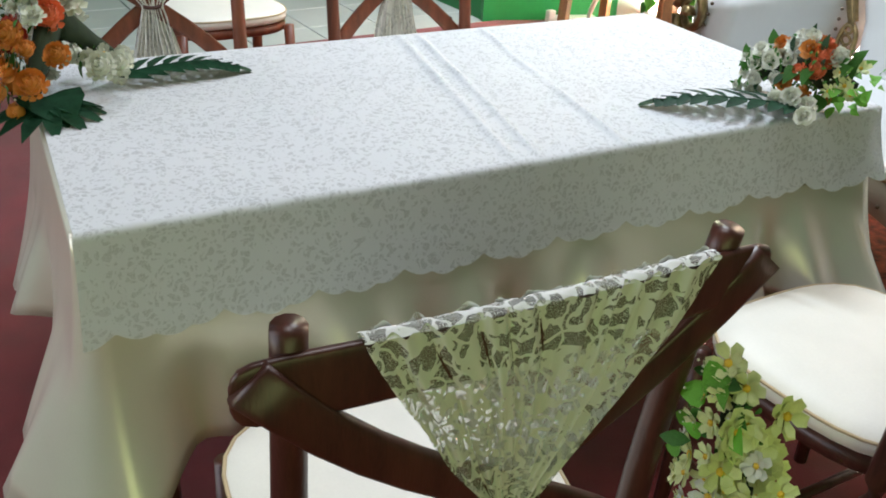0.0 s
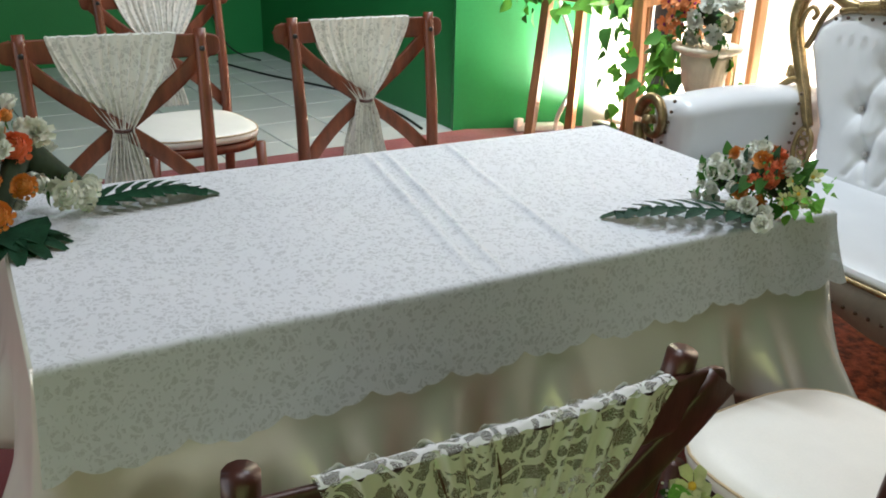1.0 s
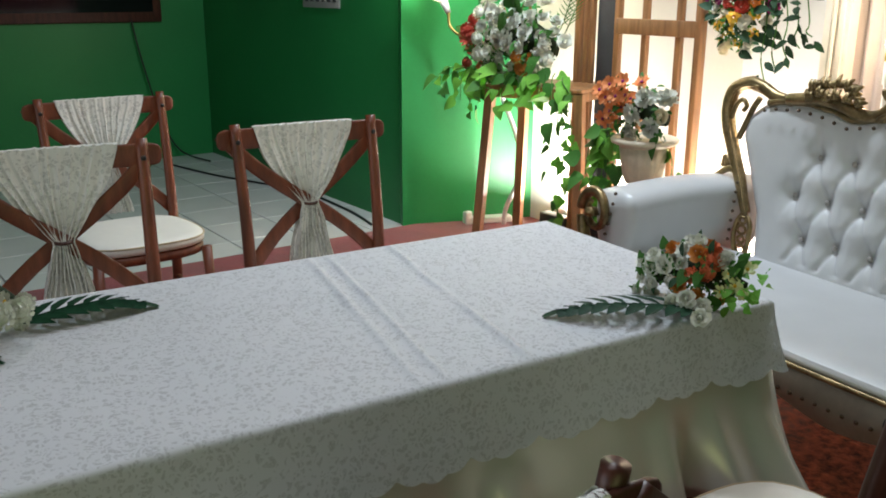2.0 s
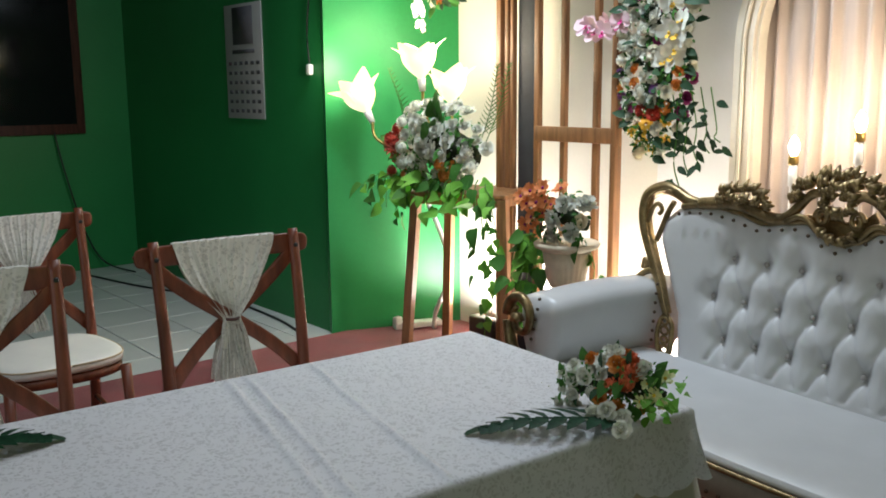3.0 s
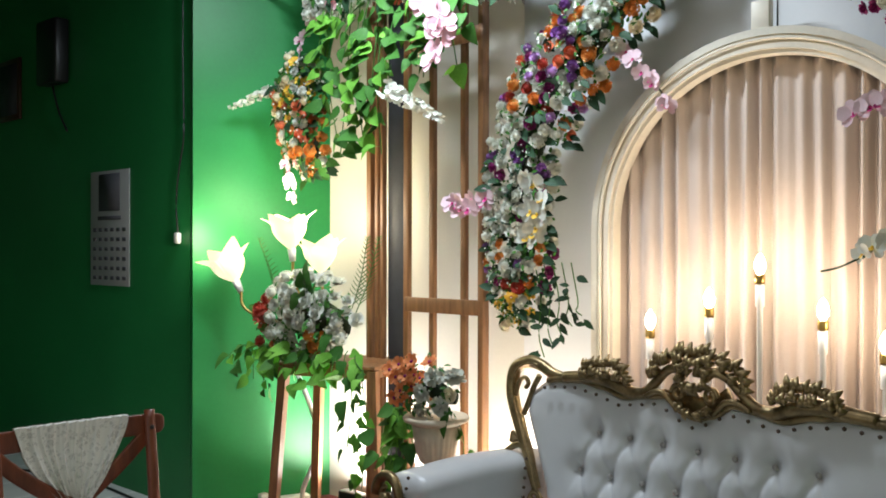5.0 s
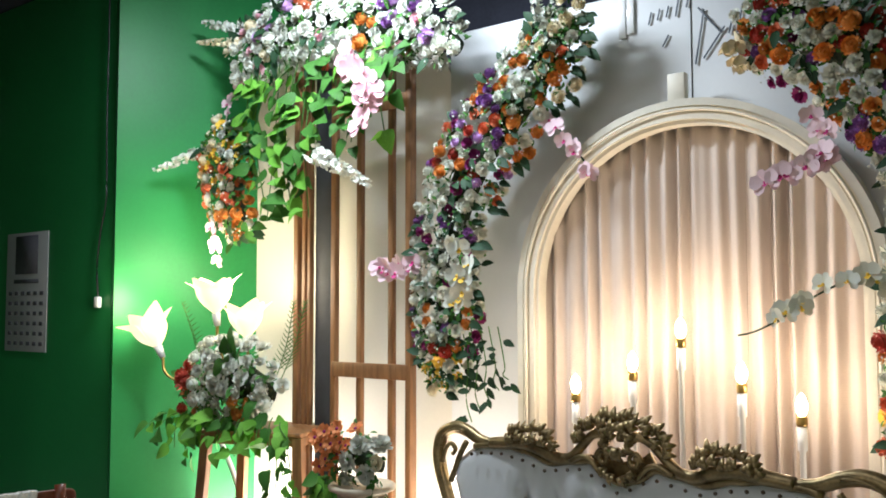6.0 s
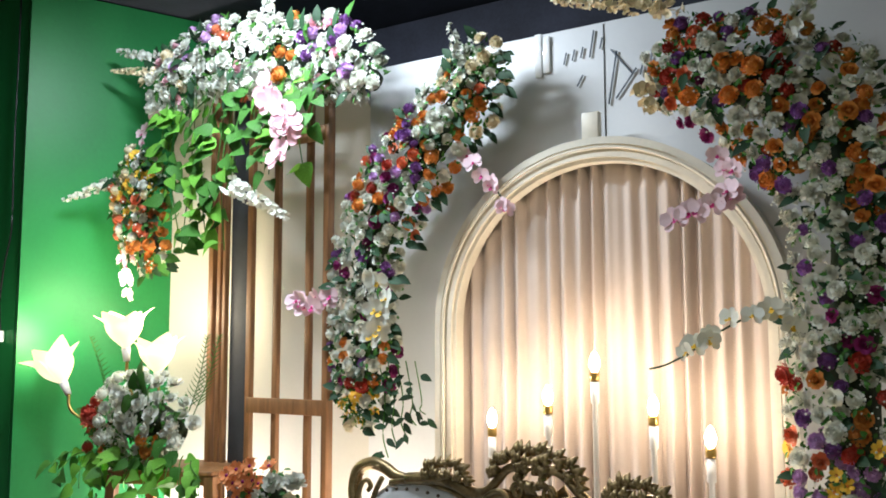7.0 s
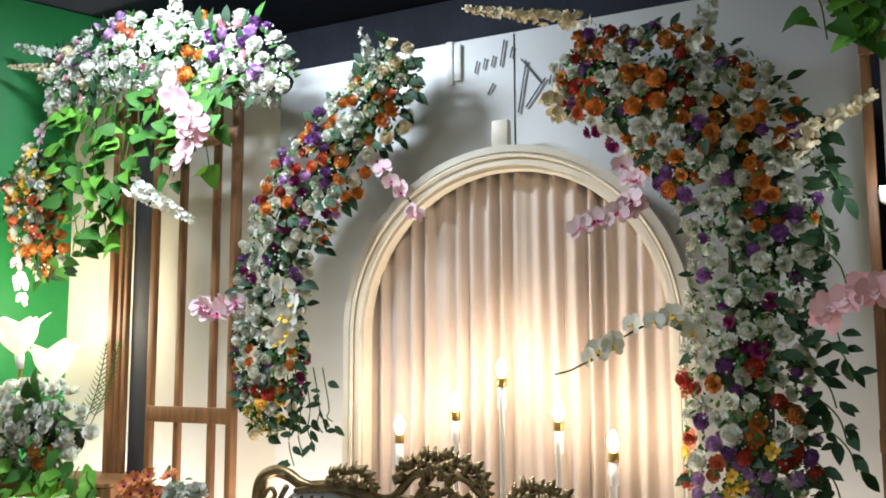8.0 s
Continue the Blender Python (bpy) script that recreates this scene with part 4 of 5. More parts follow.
def spike_part(parent, base, tip, mat, size, rnd, name="flower_spike", label="spike of small white florets"):
    """A stem crowded with small florets, wide at its foot."""
    bm = B()
    base, tip = Vector(base), Vector(tip)
    d = tip - base
    tube(bm, [base, tip], 0.003, 5)
    n = int(d.length / size * 5.5)
    for k in range(n):
        t = k / n
        out = Vector((rnd.gauss(0, 1), rnd.gauss(0, 1), rnd.gauss(0, 1))).normalized()
        p = base + d * t + out * size * 0.8 * (1 - 0.7 * t)
        m = facing(p, out, rnd.random() * 6, size * (1 - 0.5 * t))
        start = len(bm.verts)
        for q in range(4):
            petal(bm, q * 1.57, 0.8, 0.75, 0.5, 0, 0.08)
        bm.verts.ensure_lookup_table()
        for v in bm.verts[start:]:
            v.co = m @ v.co
    part(name, bm, mat, parent, label)


def orchid_spray(parent, pts, kind, size, rnd, n):
    path = smooth_path(pts, 8)
    stem = part("orchid_stem", tube(B(), path, 0.004, 6), C_DARK, parent)
    for k in range(n):
        p = path[int(k * (len(path) - 1) / max(n - 1, 1))]
        off = Vector((rnd.uniform(-1, 1), -0.6, rnd.uniform(-1, 1))) * size * 0.45
        piece("orchid", ORCHID[kind], parent, facing(p + off, (rnd.uniform(-0.5, 0.5), -1, rnd.uniform(-0.3, 0.4)), rnd.uniform(-0.5, 0.5), size * rnd.uniform(0.85, 1.1)))


def arrangement(name, label, spine, widths, mixes, count, size, seed, depth=0.6, leaves=40, leaf_kinds=("dark", "green"), filler=500, base=None, leaf_side=0.0, leaf_size=0.095):
    """Flowers crowded on a core along a spine. mixes: a string of kinds for each stretch of the spine."""
    rnd = random.Random(seed)
    spine = [Vector(p) for p in spine]
    base = base or spine[-1]
    path = smooth_path(spine, 10)
    ww = smooth_path([(w, 0, 0) for w in widths], 10)
    a = thing(name, Matrix.Translation(base), label, "flower arrangement", "flower arrangements")
    back = Vector((0, 0, 0)) - Vector(base)
    part("core", tube(B(), [p + back for p in path], [max(0.010, w.x * 0.40) for w in ww], 8, flat=0.6, up=(0, 1, 0)), C_CORE, a)
    fill, green = B(), B()
    taken = []

    def spot():
        i = rnd.randrange(len(path))
        p, w = path[i], ww[i].x
        d = (path[min(i + 1, len(path) - 1)] - path[max(i - 1, 0)]).normalized()
        side = d.cross(Vector((0, 1, 0))).normalized()
        u = rnd.uniform(-1, 1)
        out = math.sqrt(max(0.0, 1 - u * u))
        along = d * rnd.uniform(-0.5, 0.5) * w * (0.9 if i in (0, len(path) - 1) else 0.2)
        q = p + side * u * w + Vector((0, -1, 0)) * out * w * depth * rnd.uniform(0.65, 1.05) + along
        n = (side * u + Vector((0, -1, 0)) * (out + 0.35) + Vector((0, 0, 0.15)) + along * 0.8 / max(w, 0.01)).normalized()
        return i / (len(path) - 1), q, n, u * side

    made = tries = 0
    while made < count and tries < count * 30:
        tries += 1
        t, q, n, s = spot()
        kind = rnd.choice(mixes[min(int(t * len(mixes) + rnd.gauss(0, 0.12)), len(mixes) - 1)] if t * len(mixes) + 0.2 > 0 else mixes[0])
        r = size * rnd.uniform(0.78, 1.18) * {"W": 1.12, "y": 0.9, "d": 0.8, "g": 0.8, "l": 0.85, "p": 0.85, "e": 0.9}.get(kind, 1.0)
        if any((q - o).length < 0.70 * (r + e) for o, e in taken):
            continue
        taken.append((q, r))
        piece("flower", rnd.choice(F[kind]), a, facing(q + back - n * r * 0.2, (n + Vector((rnd.gauss(0, 0.2), 0, rnd.gauss(0, 0.2)))).normalized(), rnd.random() * 6.3, r))
        made += 1
    for k in range(leaves):
        t, q, n, s = spot()
        if leaf_side and rnd.random() < 0.7:
            s = Vector((abs(s.x) * (1 if leaf_side > 0 else -1), 0, s.z))
            q = Vector((q.x, q.y, q.z)) + Vector((leaf_side * rnd.uniform(0.02, 0.14), 0.02, 0))
        way = (s * 1.2 + n * 0.5 + Vector((leaf_side * 0.6, 0, rnd.uniform(-0.9, 0.3)))).normalized()
        piece("leaf", LEAF[rnd.choice(leaf_kinds)], a, leafing(q + back, way, (rnd.uniform(-0.4, 0.4), -1, 0.5), leaf_size * rnd.uniform(0.7, 1.25)))
    for k in range(filler):
        t, q, n, s = spot()
        q = q + back + n * rnd.uniform(-0.02, 0.015)
        if k % 3:
            leaf_shape(green, leaf_size * rnd.uniform(0.25, 0.5), leaf_size * 0.19, 0.3, "oval", leafing(q, (n * 0.6 + Vector((rnd.gauss(0, 1), rnd.gauss(0, 0.5), rnd.gauss(0, 1)))).normalized(), n, 1))
        else:
            bmesh.ops.create_icosphere(fill, subdivisions=1, radius=leaf_size * rnd.uniform(0.035, 0.068), matrix=Matrix.Translation(q + n * 0.02))
    if filler:
        tagged(part("small_leaves", green, C_LEAF, a), kind="stuff")
        tagged(part("tiny_blossoms", fill, C_WHITE, a), kind="stuff")
    return a, back, rnd


def vine(parent, pts, kinds, size, rnd, step=0.05, spread=0.03):
    path = smooth_path(pts, 8)
    part("vine_stem", tube(B(), path, 0.003, 5), C_LEAF, parent)
    run = 0.0
    for a, b in zip(path, path[1:]):
        run += (b - a).length
        if run > step:
            run = 0.0
            way = Vector((rnd.uniform(-1, 1), rnd.uniform(-0.8, 0.1), rnd.uniform(-1.0, 0.2)))
            piece("leaf", LEAF[rnd.choice(kinds)], parent, leafing(b + way * spread, way, (rnd.uniform(-0.5, 0.5), -1, 0.6), size * rnd.uniform(0.7, 1.25)))


V = Vector
# garland at the arch's left
g, o, rnd = arrangement("flower_garland", "mixed garland of white, orange and purple flowers hung beside the arch",
                        [(-0.72, 3.22, 2.80), (-0.80, 3.22, 2.66), (-0.98, 3.22, 2.46), (-1.22, 3.22, 2.22), (-1.36, 3.22, 1.92), (-1.38, 3.22, 1.60), (-1.40, 3.22, 1.34), (-1.42, 3.22, 1.18)],
                        (0.11, 0.17, 0.20, 0.22, 0.20, 0.19, 0.17, 0.08),
                        ("WWwcW", "okwwcWo", "oowkpkwwo", "okrwlowmw", "wmpWwwW", "WwWwmw", "wWrpmwo", "ycywy"), 225, 0.037, 21, leaves=190, leaf_kinds=("dark",), filler=1500, base=(-1.4, 3.36, 1.2), leaf_side=0.35, leaf_size=0.075)
for k in range(5):
    x = -1.30 + 0.05 * k
    vine(g, [V((x, 3.2, 1.45)) + o, V((x + 0.05, 3.18, 1.28)) + o, V((x + 0.04, 3.18, 1.12 + 0.03 * k)) + o, V((x + 0.07, 3.18, 1.02 + 0.05 * k)) + o], ("dark",), 0.06, rnd, 0.04)
orchid_spray(g, [V((-1.20, 3.03, 1.83)) + o, V((-1.14, 3.02, 1.74)) + o, V((-1.17, 3.02, 1.62)) + o, V((-1.20, 3.03, 1.55)) + o], "white", 0.062, rnd, 9)
orchid_spray(g, [V((-0.80, 3.2, 2.36)) + o, V((-0.70, 3.12, 2.24)) + o, V((-0.62, 3.1, 2.16)) + o, V((-0.55, 3.1, 2.06)) + o], "magenta", 0.046, rnd, 7)
orchid_spray(g, [V((-1.52, 3.14, 1.72)) + o, V((-1.60, 3.10, 1.72)) + o, V((-1.69, 3.08, 1.70)) + o], "magenta", 0.06, rnd, 7)
spike_part(g, V((-0.80, 3.16, 2.70)) + o, V((-0.86, 3.12, 2.92)) + o, C_WHITE, 0.035, rnd)

# crown of the screen
g, o, rnd = arrangement("flower_crown", "lush white and lilac flower crown on top of the slatted screen",
                        [(-2.72, 3.12, 2.90), (-2.45, 3.12, 3.00), (-2.10, 3.12, 3.00), (-1.75, 3.12, 2.92), (-1.45, 3.12, 2.86), (-1.25, 3.12, 2.72)],
                        (0.15, 0.20, 0.21, 0.20, 0.19, 0.10), ("Wwcwi", "WwWlwwW", "wWwiwkwW", "WwowWwW", "wWwlpwiW", "WwWw"), 200, 0.046, 22, leaves=50, leaf_kinds=("green", "dark", "dark"),
                        filler=700, base=(-1.95, 3.2, 2.84))
spike_part(g, V((-2.60, 3.10, 3.06)) + o, V((-3.00, 3.02, 3.16)) + o, C_WHITE, 0.04, rnd)
spike_part(g, V((-2.70, 3.05, 3.00)) + o, V((-3.02, 3.00, 3.05)) + o, C_CREAM, 0.025, rnd)
spike_part(g, V((-1.92, 3.08, 3.06)) + o, V((-1.88, 3.05, 3.32)) + o, C_WHITE, 0.04, rnd)
spike_part(g, V((-2.02, 2.95, 2.30)) + o, V((-1.62, 2.93, 2.10)) + o, C_WHITE, 0.04, rnd)
orchid_spray(g, [V((-1.72, 2.9, 2.74)) + o, V((-1.66, 2.88, 2.62)) + o, V((-1.58, 2.88, 2.50)) + o, V((-1.60, 2.88, 2.40)) + o], "pink", 0.075, rnd, 11)
for k in range(15):
    x = -2.62 + 0.075 * k
    ln = (0.35, 0.6, 0.75, 0.85, 0.8, 0.7, 0.6, 0.85, 0.55, 0.4, 0.35, 0.5, 0.45, 0.5, 0.3)[k]
    vine(g, [V((x, 3.06, 2.84)) + o, V((x + rnd.uniform(-.05, .05), 3.0, 2.84 - ln * 0.5)) + o, V((x + rnd.uniform(-.08, .08), 3.02, 2.84 - ln)) + o], ("ivy", "ivyd", "ivyd"), 0.095, rnd, 0.036, 0.045)

# small cluster on the arched panel
g, o, rnd = arrangement("flower_cluster", "hanging cluster of yellow, orange and white flowers on the panel",
                        [(-2.77, 3.05, 2.52), (-2.80, 3.05, 2.38), (-2.77, 3.05, 2.20), (-2.71, 3.05, 2.04), (-2.72, 3.06, 1.92)], (0.12, 0.19, 0.19, 0.16, 0.06),
                        ("yWc", "yycokW", "Wwoko", "wokwi"), 95, 0.036, 23, leaves=60, filler=350, base=(-2.84, 3.30, 2.2), leaf_side=0.4)
orchid_spray(g, [V((-2.78, 2.95, 1.96)) + o, V((-2.74, 2.94, 1.86)) + o, V((-2.70, 2.94, 1.76)) + o], "magenta", 0.042, rnd, 6)
orchid_spray(g, [V((-2.80, 3.2, 2.85)) + o, V((-2.92, 3.15, 2.70)) + o, V((-2.86, 3.1, 2.52)) + o], "magenta", 0.035, rnd, 9)
spike_part(g, V((-2.95, 3.0, 2.42)) + o, V((-3.16, 2.82, 2.30)) + o, C_WHITE, 0.032, rnd)

# garland at the arch's right
g, o, rnd = arrangement("flower_garland", "dense garland of orange, white and purple flowers hung beside the arch",
                        [(0.12, 3.20, 2.66), (0.26, 3.18, 2.54), (0.50, 3.17, 2.42), (0.68, 3.17, 2.22), (0.74, 3.17, 1.95), (0.72, 3.17, 1.65), (0.70, 3.17, 1.36), (0.70, 3.17, 1.08), (0.74, 3.18, 0.85)],
                        (0.13, 0.22, 0.26, 0.27, 0.23, 0.21, 0.21, 0.21, 0.16),
                        ("rokpwW", "opowWmw", "WWowroW", "oWwkpow", "wowWpoW", "WwWpwW", "WwWwmw", "pwWowWr", "pworkyl", "wywrmy"), 330, 0.037, 24, leaves=230, leaf_kinds=("dark",), filler=1900,
                        base=(0.7, 3.36, 1.0), leaf_side=0.35, leaf_size=0.072)
for k in range(14):
    z = 2.34 - 0.10 * k
    x = 0.86 + 0.025 * (k % 3)
    vine(g, [V((x, 3.16, z)) + o, V((x + 0.05, 3.13, z + 0.01)) + o, V((x + 0.10, 3.12, z - 0.04)) + o, V((x + 0.12, 3.13, z - 0.11)) + o], ("dark",), 0.07, rnd, 0.028, 0.025)
spike_part(g, V((0.15, 3.12, 2.78)) + o, V((-0.36, 3.1, 2.92)) + o, C_CREAM, 0.032, rnd)
spike_part(g, V((0.58, 3.10, 2.56)) + o, V((0.66, 3.06, 2.84)) + o, C_WHITE, 0.045, rnd)
spike_part(g, V((0.0, 3.10, 2.50)) + o, V((0.08, 3.06, 2.38)) + o, C_CREAM, 0.05, rnd)
spike_part(g, V((0.86, 3.05, 2.18)) + o, V((1.16, 3.0, 2.34)) + o, C_CREAM, 0.04, rnd)
orchid_spray(g, [V((0.36, 3.08, 2.05)) + o, V((0.28, 3.06, 2.02)) + o, V((0.16, 3.05, 1.96)) + o], "magenta", 0.056, rnd, 7)
orchid_spray(g, [V((0.30, 3.1, 2.20)) + o, V((0.36, 3.08, 2.12)) + o], "magenta", 0.045, rnd, 3)
orchid_spray(g, [V((0.55, 3.1, 1.60)) + o, V((0.42, 3.05, 1.62)) + o, V((0.28, 3.02, 1.55)) + o, V((0.19, 3.0, 1.48)) + o], "white", 0.046, rnd, 9)
tipstem = smooth_path([V((0.20, 3.0, 1.49)) + o, V((0.12, 2.99, 1.45)) + o, V((0.06, 2.99, 1.435)) + o], 5)
part("orchid_stem", tube(B(), tipstem, 0.004, 6), C_DARK, g)
orchid_spray(g, [V((0.98, 3.0, 1.62)) + o, V((1.06, 2.98, 1.70)) + o, V((1.16, 2.97, 1.72)) + o], "pink", 0.06, rnd, 8)

# ---------------------------------------------------------------- second screen beside the garland
right = thing("slatted_screen", pose(1.42, 3.20, 0), "tall brown wooden slatted screen dressed with flowers", "screen")
for x in (-0.30, -0.15, 0.05, 0.25, 0.40):
    part("slat", box(B(), (x, 0, 1.42), (0.034, 0.03, 2.84), 0.003), M_SLAT, right)
for z in (0.25, 1.225, 2.55):
    part("cross_rail", box(B(), (0.05, -0.022, z), (0.74, 0.014, 0.075), 0.003), M_SLAT, right)
side_panel = thing("arched_panel", pose(1.85, 3.46, 0), "white arched backdrop panel", "backdrop panel")
part("panel_face", box(B(), (0, 0.02, 1.4), (1.38, 0.04, 2.8), 0.004), M_PANEL, side_panel)
g, o, rnd = arrangement("flower_crown", "white flower crown with green leaves on the second screen",
                        [(1.06, 3.04, 2.70), (1.25, 3.04, 2.74), (1.60, 3.06, 2.80)], (0.10, 0.16, 0.14), ("WwWc", "WwlW"), 45, 0.055, 25, leaves=40, leaf_kinds=("ivy", "green"), filler=200,
                        base=(1.42, 3.2, 2.84))
for k in range(8):
    x = 0.99 + 0.06 * k
    vine(g, [V((x, 3.0, 2.70)) + o, V((x + 0.02, 2.97, 2.62)) + o, V((x + 0.03, 2.98, 2.52 - 0.03 * (k % 3))) + o], ("ivy", "ivyd"), 0.09, rnd, 0.035, 0.04)
spot = thing("clip_spotlight", pose(1.165, 3.12, 2.02), "small white spotlight clipped to the slatted screen", "lamp")
part("clip", box(B(), (0, 0.045, 0), (0.03, 0.05, 0.03), 0.004), M_BLACK, spot)
part("shell", lathe(B(), [(0.012, -0.03), (0.022, -0.02), (0.026, 0.02), (0.024, 0.022)], 16), M_WHITEPL, spot)
part("lens", lathe(B(), [(0.022, 0.0225), (0.021, 0.026), (0.002, 0.028)], 16), glowing("cool_lens", (0.92, 0.96, 1.0), 30.0), spot, "glowing cool lens")
lamp("spot_glow", "POINT", pose(1.15, 2.98, 2.06), 2.0, (0.90, 0.95, 1.0), 0.03)

# ---------------------------------------------------------------- flower stand with tulip lamps
stand = thing("flower_stand", pose(-2.40, 3.02, 0, 0, 0, 22), "tall brown four-legged wooden flower stand", "plant stand")
for sx in (-1, 1):
    for sy in (-1, 1):
        part("leg", tube(B(), [(sx * 0.30, sy * 0.24, 0.014), (sx * 0.25, sy * 0.19, 0.90)], 0.032, 4), M_SLAT, stand, smooth=False)
    part("side_rail", box(B(), (0, sx * 0.19, 0.885), (0.50, 0.03, 0.05), 0.004), M_SLAT, stand)
    part("end_rail", box(B(), (sx * 0.25, 0, 0.885), (0.03, 0.38, 0.05), 0.004), M_SLAT, stand)
part("top_board", box(B(), (0, 0, 0.917), (0.54, 0.43, 0.018), 0.004), M_SLAT, stand)
g, o, rnd = arrangement("flower_bouquet", "round bouquet of white and red flowers over leaves on the stand",
                        [(-2.82, 2.92, 1.06), (-2.69, 2.92, 1.14), (-2.52, 2.92, 1.16), (-2.37, 2.92, 1.13), (-2.28, 2.92, 1.08)], (0.14, 0.22, 0.23, 0.20, 0.13),
                        ("wWkr", "wWwW", "WwWo", "wWwo"), 85, 0.047, 26, depth=0.8, leaves=24, leaf_kinds=("green", "ivyd"), filler=300, base=(-2.56, 3.0, 0.926))
for k in range(13):
    x = -2.86 + 0.060 * k
    r2 = random.Random(50 + k)
    vine(g, [V((x, 2.86, 1.00)) + o, V((x * 1.3 + 0.75, 2.76, 0.97)) + o, V((x * 1.45 + 1.13 + r2.uniform(-.06, .06), 2.72, 0.92 - 0.05 * (k % 3))) + o], ("ivy", "ivy", "ivyd"), 0.085, rnd, 0.03, 0.05)
for x, z, ln in ((-2.20, 0.90, 0.75), (-2.14, 0.86, 0.55), (-2.96, 0.92, 0.18), (-2.25, 0.90, 0.4)):
    vine(g, [V((x, 2.90, z)) + o, V((x + 0.04, 2.9, z - ln * 0.4)) + o, V((x - 0.02, 2.92, z - ln)) + o], ("ivy", "ivyd"), 0.06, rnd, 0.04, 0.035)
for sx, tx in ((-2.85, -2.98), (-2.28, -2.10), (-2.24, -2.02)):
    bm = B()
    path = smooth_path([V((sx, 2.95, 1.18)) + o, V(((sx + tx) / 2, 2.94, 1.36)) + o, V((tx, 2.9, 1.56)) + o], 9)
    tube(bm, path, 0.0025, 5)
    for k, p in enumerate(path[3:]):
        for s in (-1, 1):
            leaf_shape(bm, 0.085 * (1 - k / 22), 0.006, 0.3, "blade", leafing(p, (s * 0.8, -0.1, 0.55), (0, -1, 0), 1))
    part("fern_frond", bm, C_LEAF, g)

M_TULIP = glowing("lit_tulip_shade", (1.0, 0.86, 0.60), 1.0)
tulips = thing("tulip_lamp", pose(-2.62, 3.02, 0.926), "branched lamp with glowing frosted tulip shades", "lamp")
TULIPS = [((-3.03, 2.78, 1.33), (-0.52, -0.1, 0.85)), ((-2.72, 2.92, 1.51), (-0.05, -0.1, 1)), ((-2.66, 3.08, 1.38), (-0.1, 0, 1))]
petal_bm = B()


def tulip_skin(u, v):
    w = (u - 0.5) * (1.9 * math.sin(math.pi * min(v * 0.75 + 0.18, 1.0)) ** 0.8) * (1 if v < 0.7 else max(0.04, (1 - v) / 0.3) ** 0.6)
    r = 0.02 + 0.100 * math.sin(min(v, 0.62) / 0.62 * math.pi / 2) + (0.085 * ((v - 0.62) / 0.38) ** 2 if v > 0.62 else 0)
    return (r * math.cos(w), r * math.sin(w), 0.25 * v)


grid(petal_bm, 6, 9, tulip_skin)
tulip_petal = mesh_of("shade_petal", petal_bm, M_TULIP)
for at, way in TULIPS:
    loc = V(at) - V((-2.62, 3.02, 0.926))
    d = V(way).normalized()
    socket = part("socket", tube(B(), [loc - d * 0.07, loc], [0.016, 0.024], 10), M_WHITEPL, tulips)
    for k in range(6):
        piece("shade_petal", tulip_petal, socket, facing(loc, way, k * math.pi / 3 + 0.2, 0.78 if k % 2 else 0.72))
    part("arm", tube(B(), smooth_path([loc - d * 0.07, loc - d * 0.2, V((0, 0, 0.12)), V((0, 0, 0.0))], 6), 0.008, 8), M_BRASS, tulips)
    lamp("tulip_glow", "POINT", Matrix.Translation(V(at) + d * 0.26 + V((0.05, -0.10, 0.03))), 11.0, (1.0, 0.90, 0.68), 0.10)

# ---------------------------------------------------------------- urn beside the sofa
pedestal = thing("pedestal", pose(-1.375, 2.615, 0), "plain cream pedestal carrying the urn", "pedestal")
part("column", lathe(B(), [(0.15, 0.014), (0.15, 0.05), (0.11, 0.08), (0.10, 0.48), (0.13, 0.52), (0.13, 0.553)], 28), M_URN, pedestal)
urn = thing("urn", pose(-1.375, 2.615, 0.553) @ Matrix.Scale(0.905, 4), "fluted cream plaster urn with a rolled rim", "urn")
part("foot", lathe(B(), [(0.10, 0.0), (0.10, 0.02), (0.055, 0.04), (0.05, 0.065)], 28), M_URN, urn)
part("bowl", lathe(B(), [(0.05, 0.065), (0.074, 0.08), (0.088, 0.115), (0.098, 0.17), (0.110, 0.25)], 72, wave=0.03, waves=24), M_URN, urn)
part("rim", lathe(B(), [(0.112, 0.25), (0.125, 0.258), (0.150, 0.268), (0.155, 0.282), (0.145, 0.292), (0.12, 0.286)], 36), M_URN, urn)
g, o, rnd = arrangement("flower_bouquet", "white roses and orange daisies in the plaster urn",
                        [(-1.80, 2.90, 0.86), (-1.70, 2.90, 0.90), (-1.58, 2.90, 0.86), (-1.48, 2.90, 0.84)], (0.09, 0.12, 0.12, 0.07), ("Wgg", "Wgg", "WcW", "cWW"), 34, 0.056, 31,
                        depth=0.75, leaves=5, leaf_kinds=("green",), filler=120, base=(-1.63, 2.93, 0.742))
for x, z in ((-1.74, 0.98), (-1.66, 1.00), (-1.76, 0.92), (-1.70, 0.93), (-1.64, 0.94), (-1.80, 0.95), (-1.73, 0.86)):
    piece("flower", F["g"][0], g, facing(V((x, 2.80, z)) + o, (rnd.uniform(-0.4, 0.4), -1, 0.4), rnd.random() * 6, 0.042))
for k in range(7):
    x = -1.98 + 0.03 * k
    vine(g, [V((-1.80 - 0.01 * k, 2.92, 0.76)) + o, V((x, 2.95, 0.70 - 0.02 * k)) + o, V((x - 0.05, 2.96, 0.50 - 0.04 * k)) + o], ("ivy", "ivy", "ivyd"), 0.085, rnd, 0.045, 0.04)
g.matrix_world = pose(-1.375, 2.615, 0.815) @ Matrix.Scale(0.905, 4)
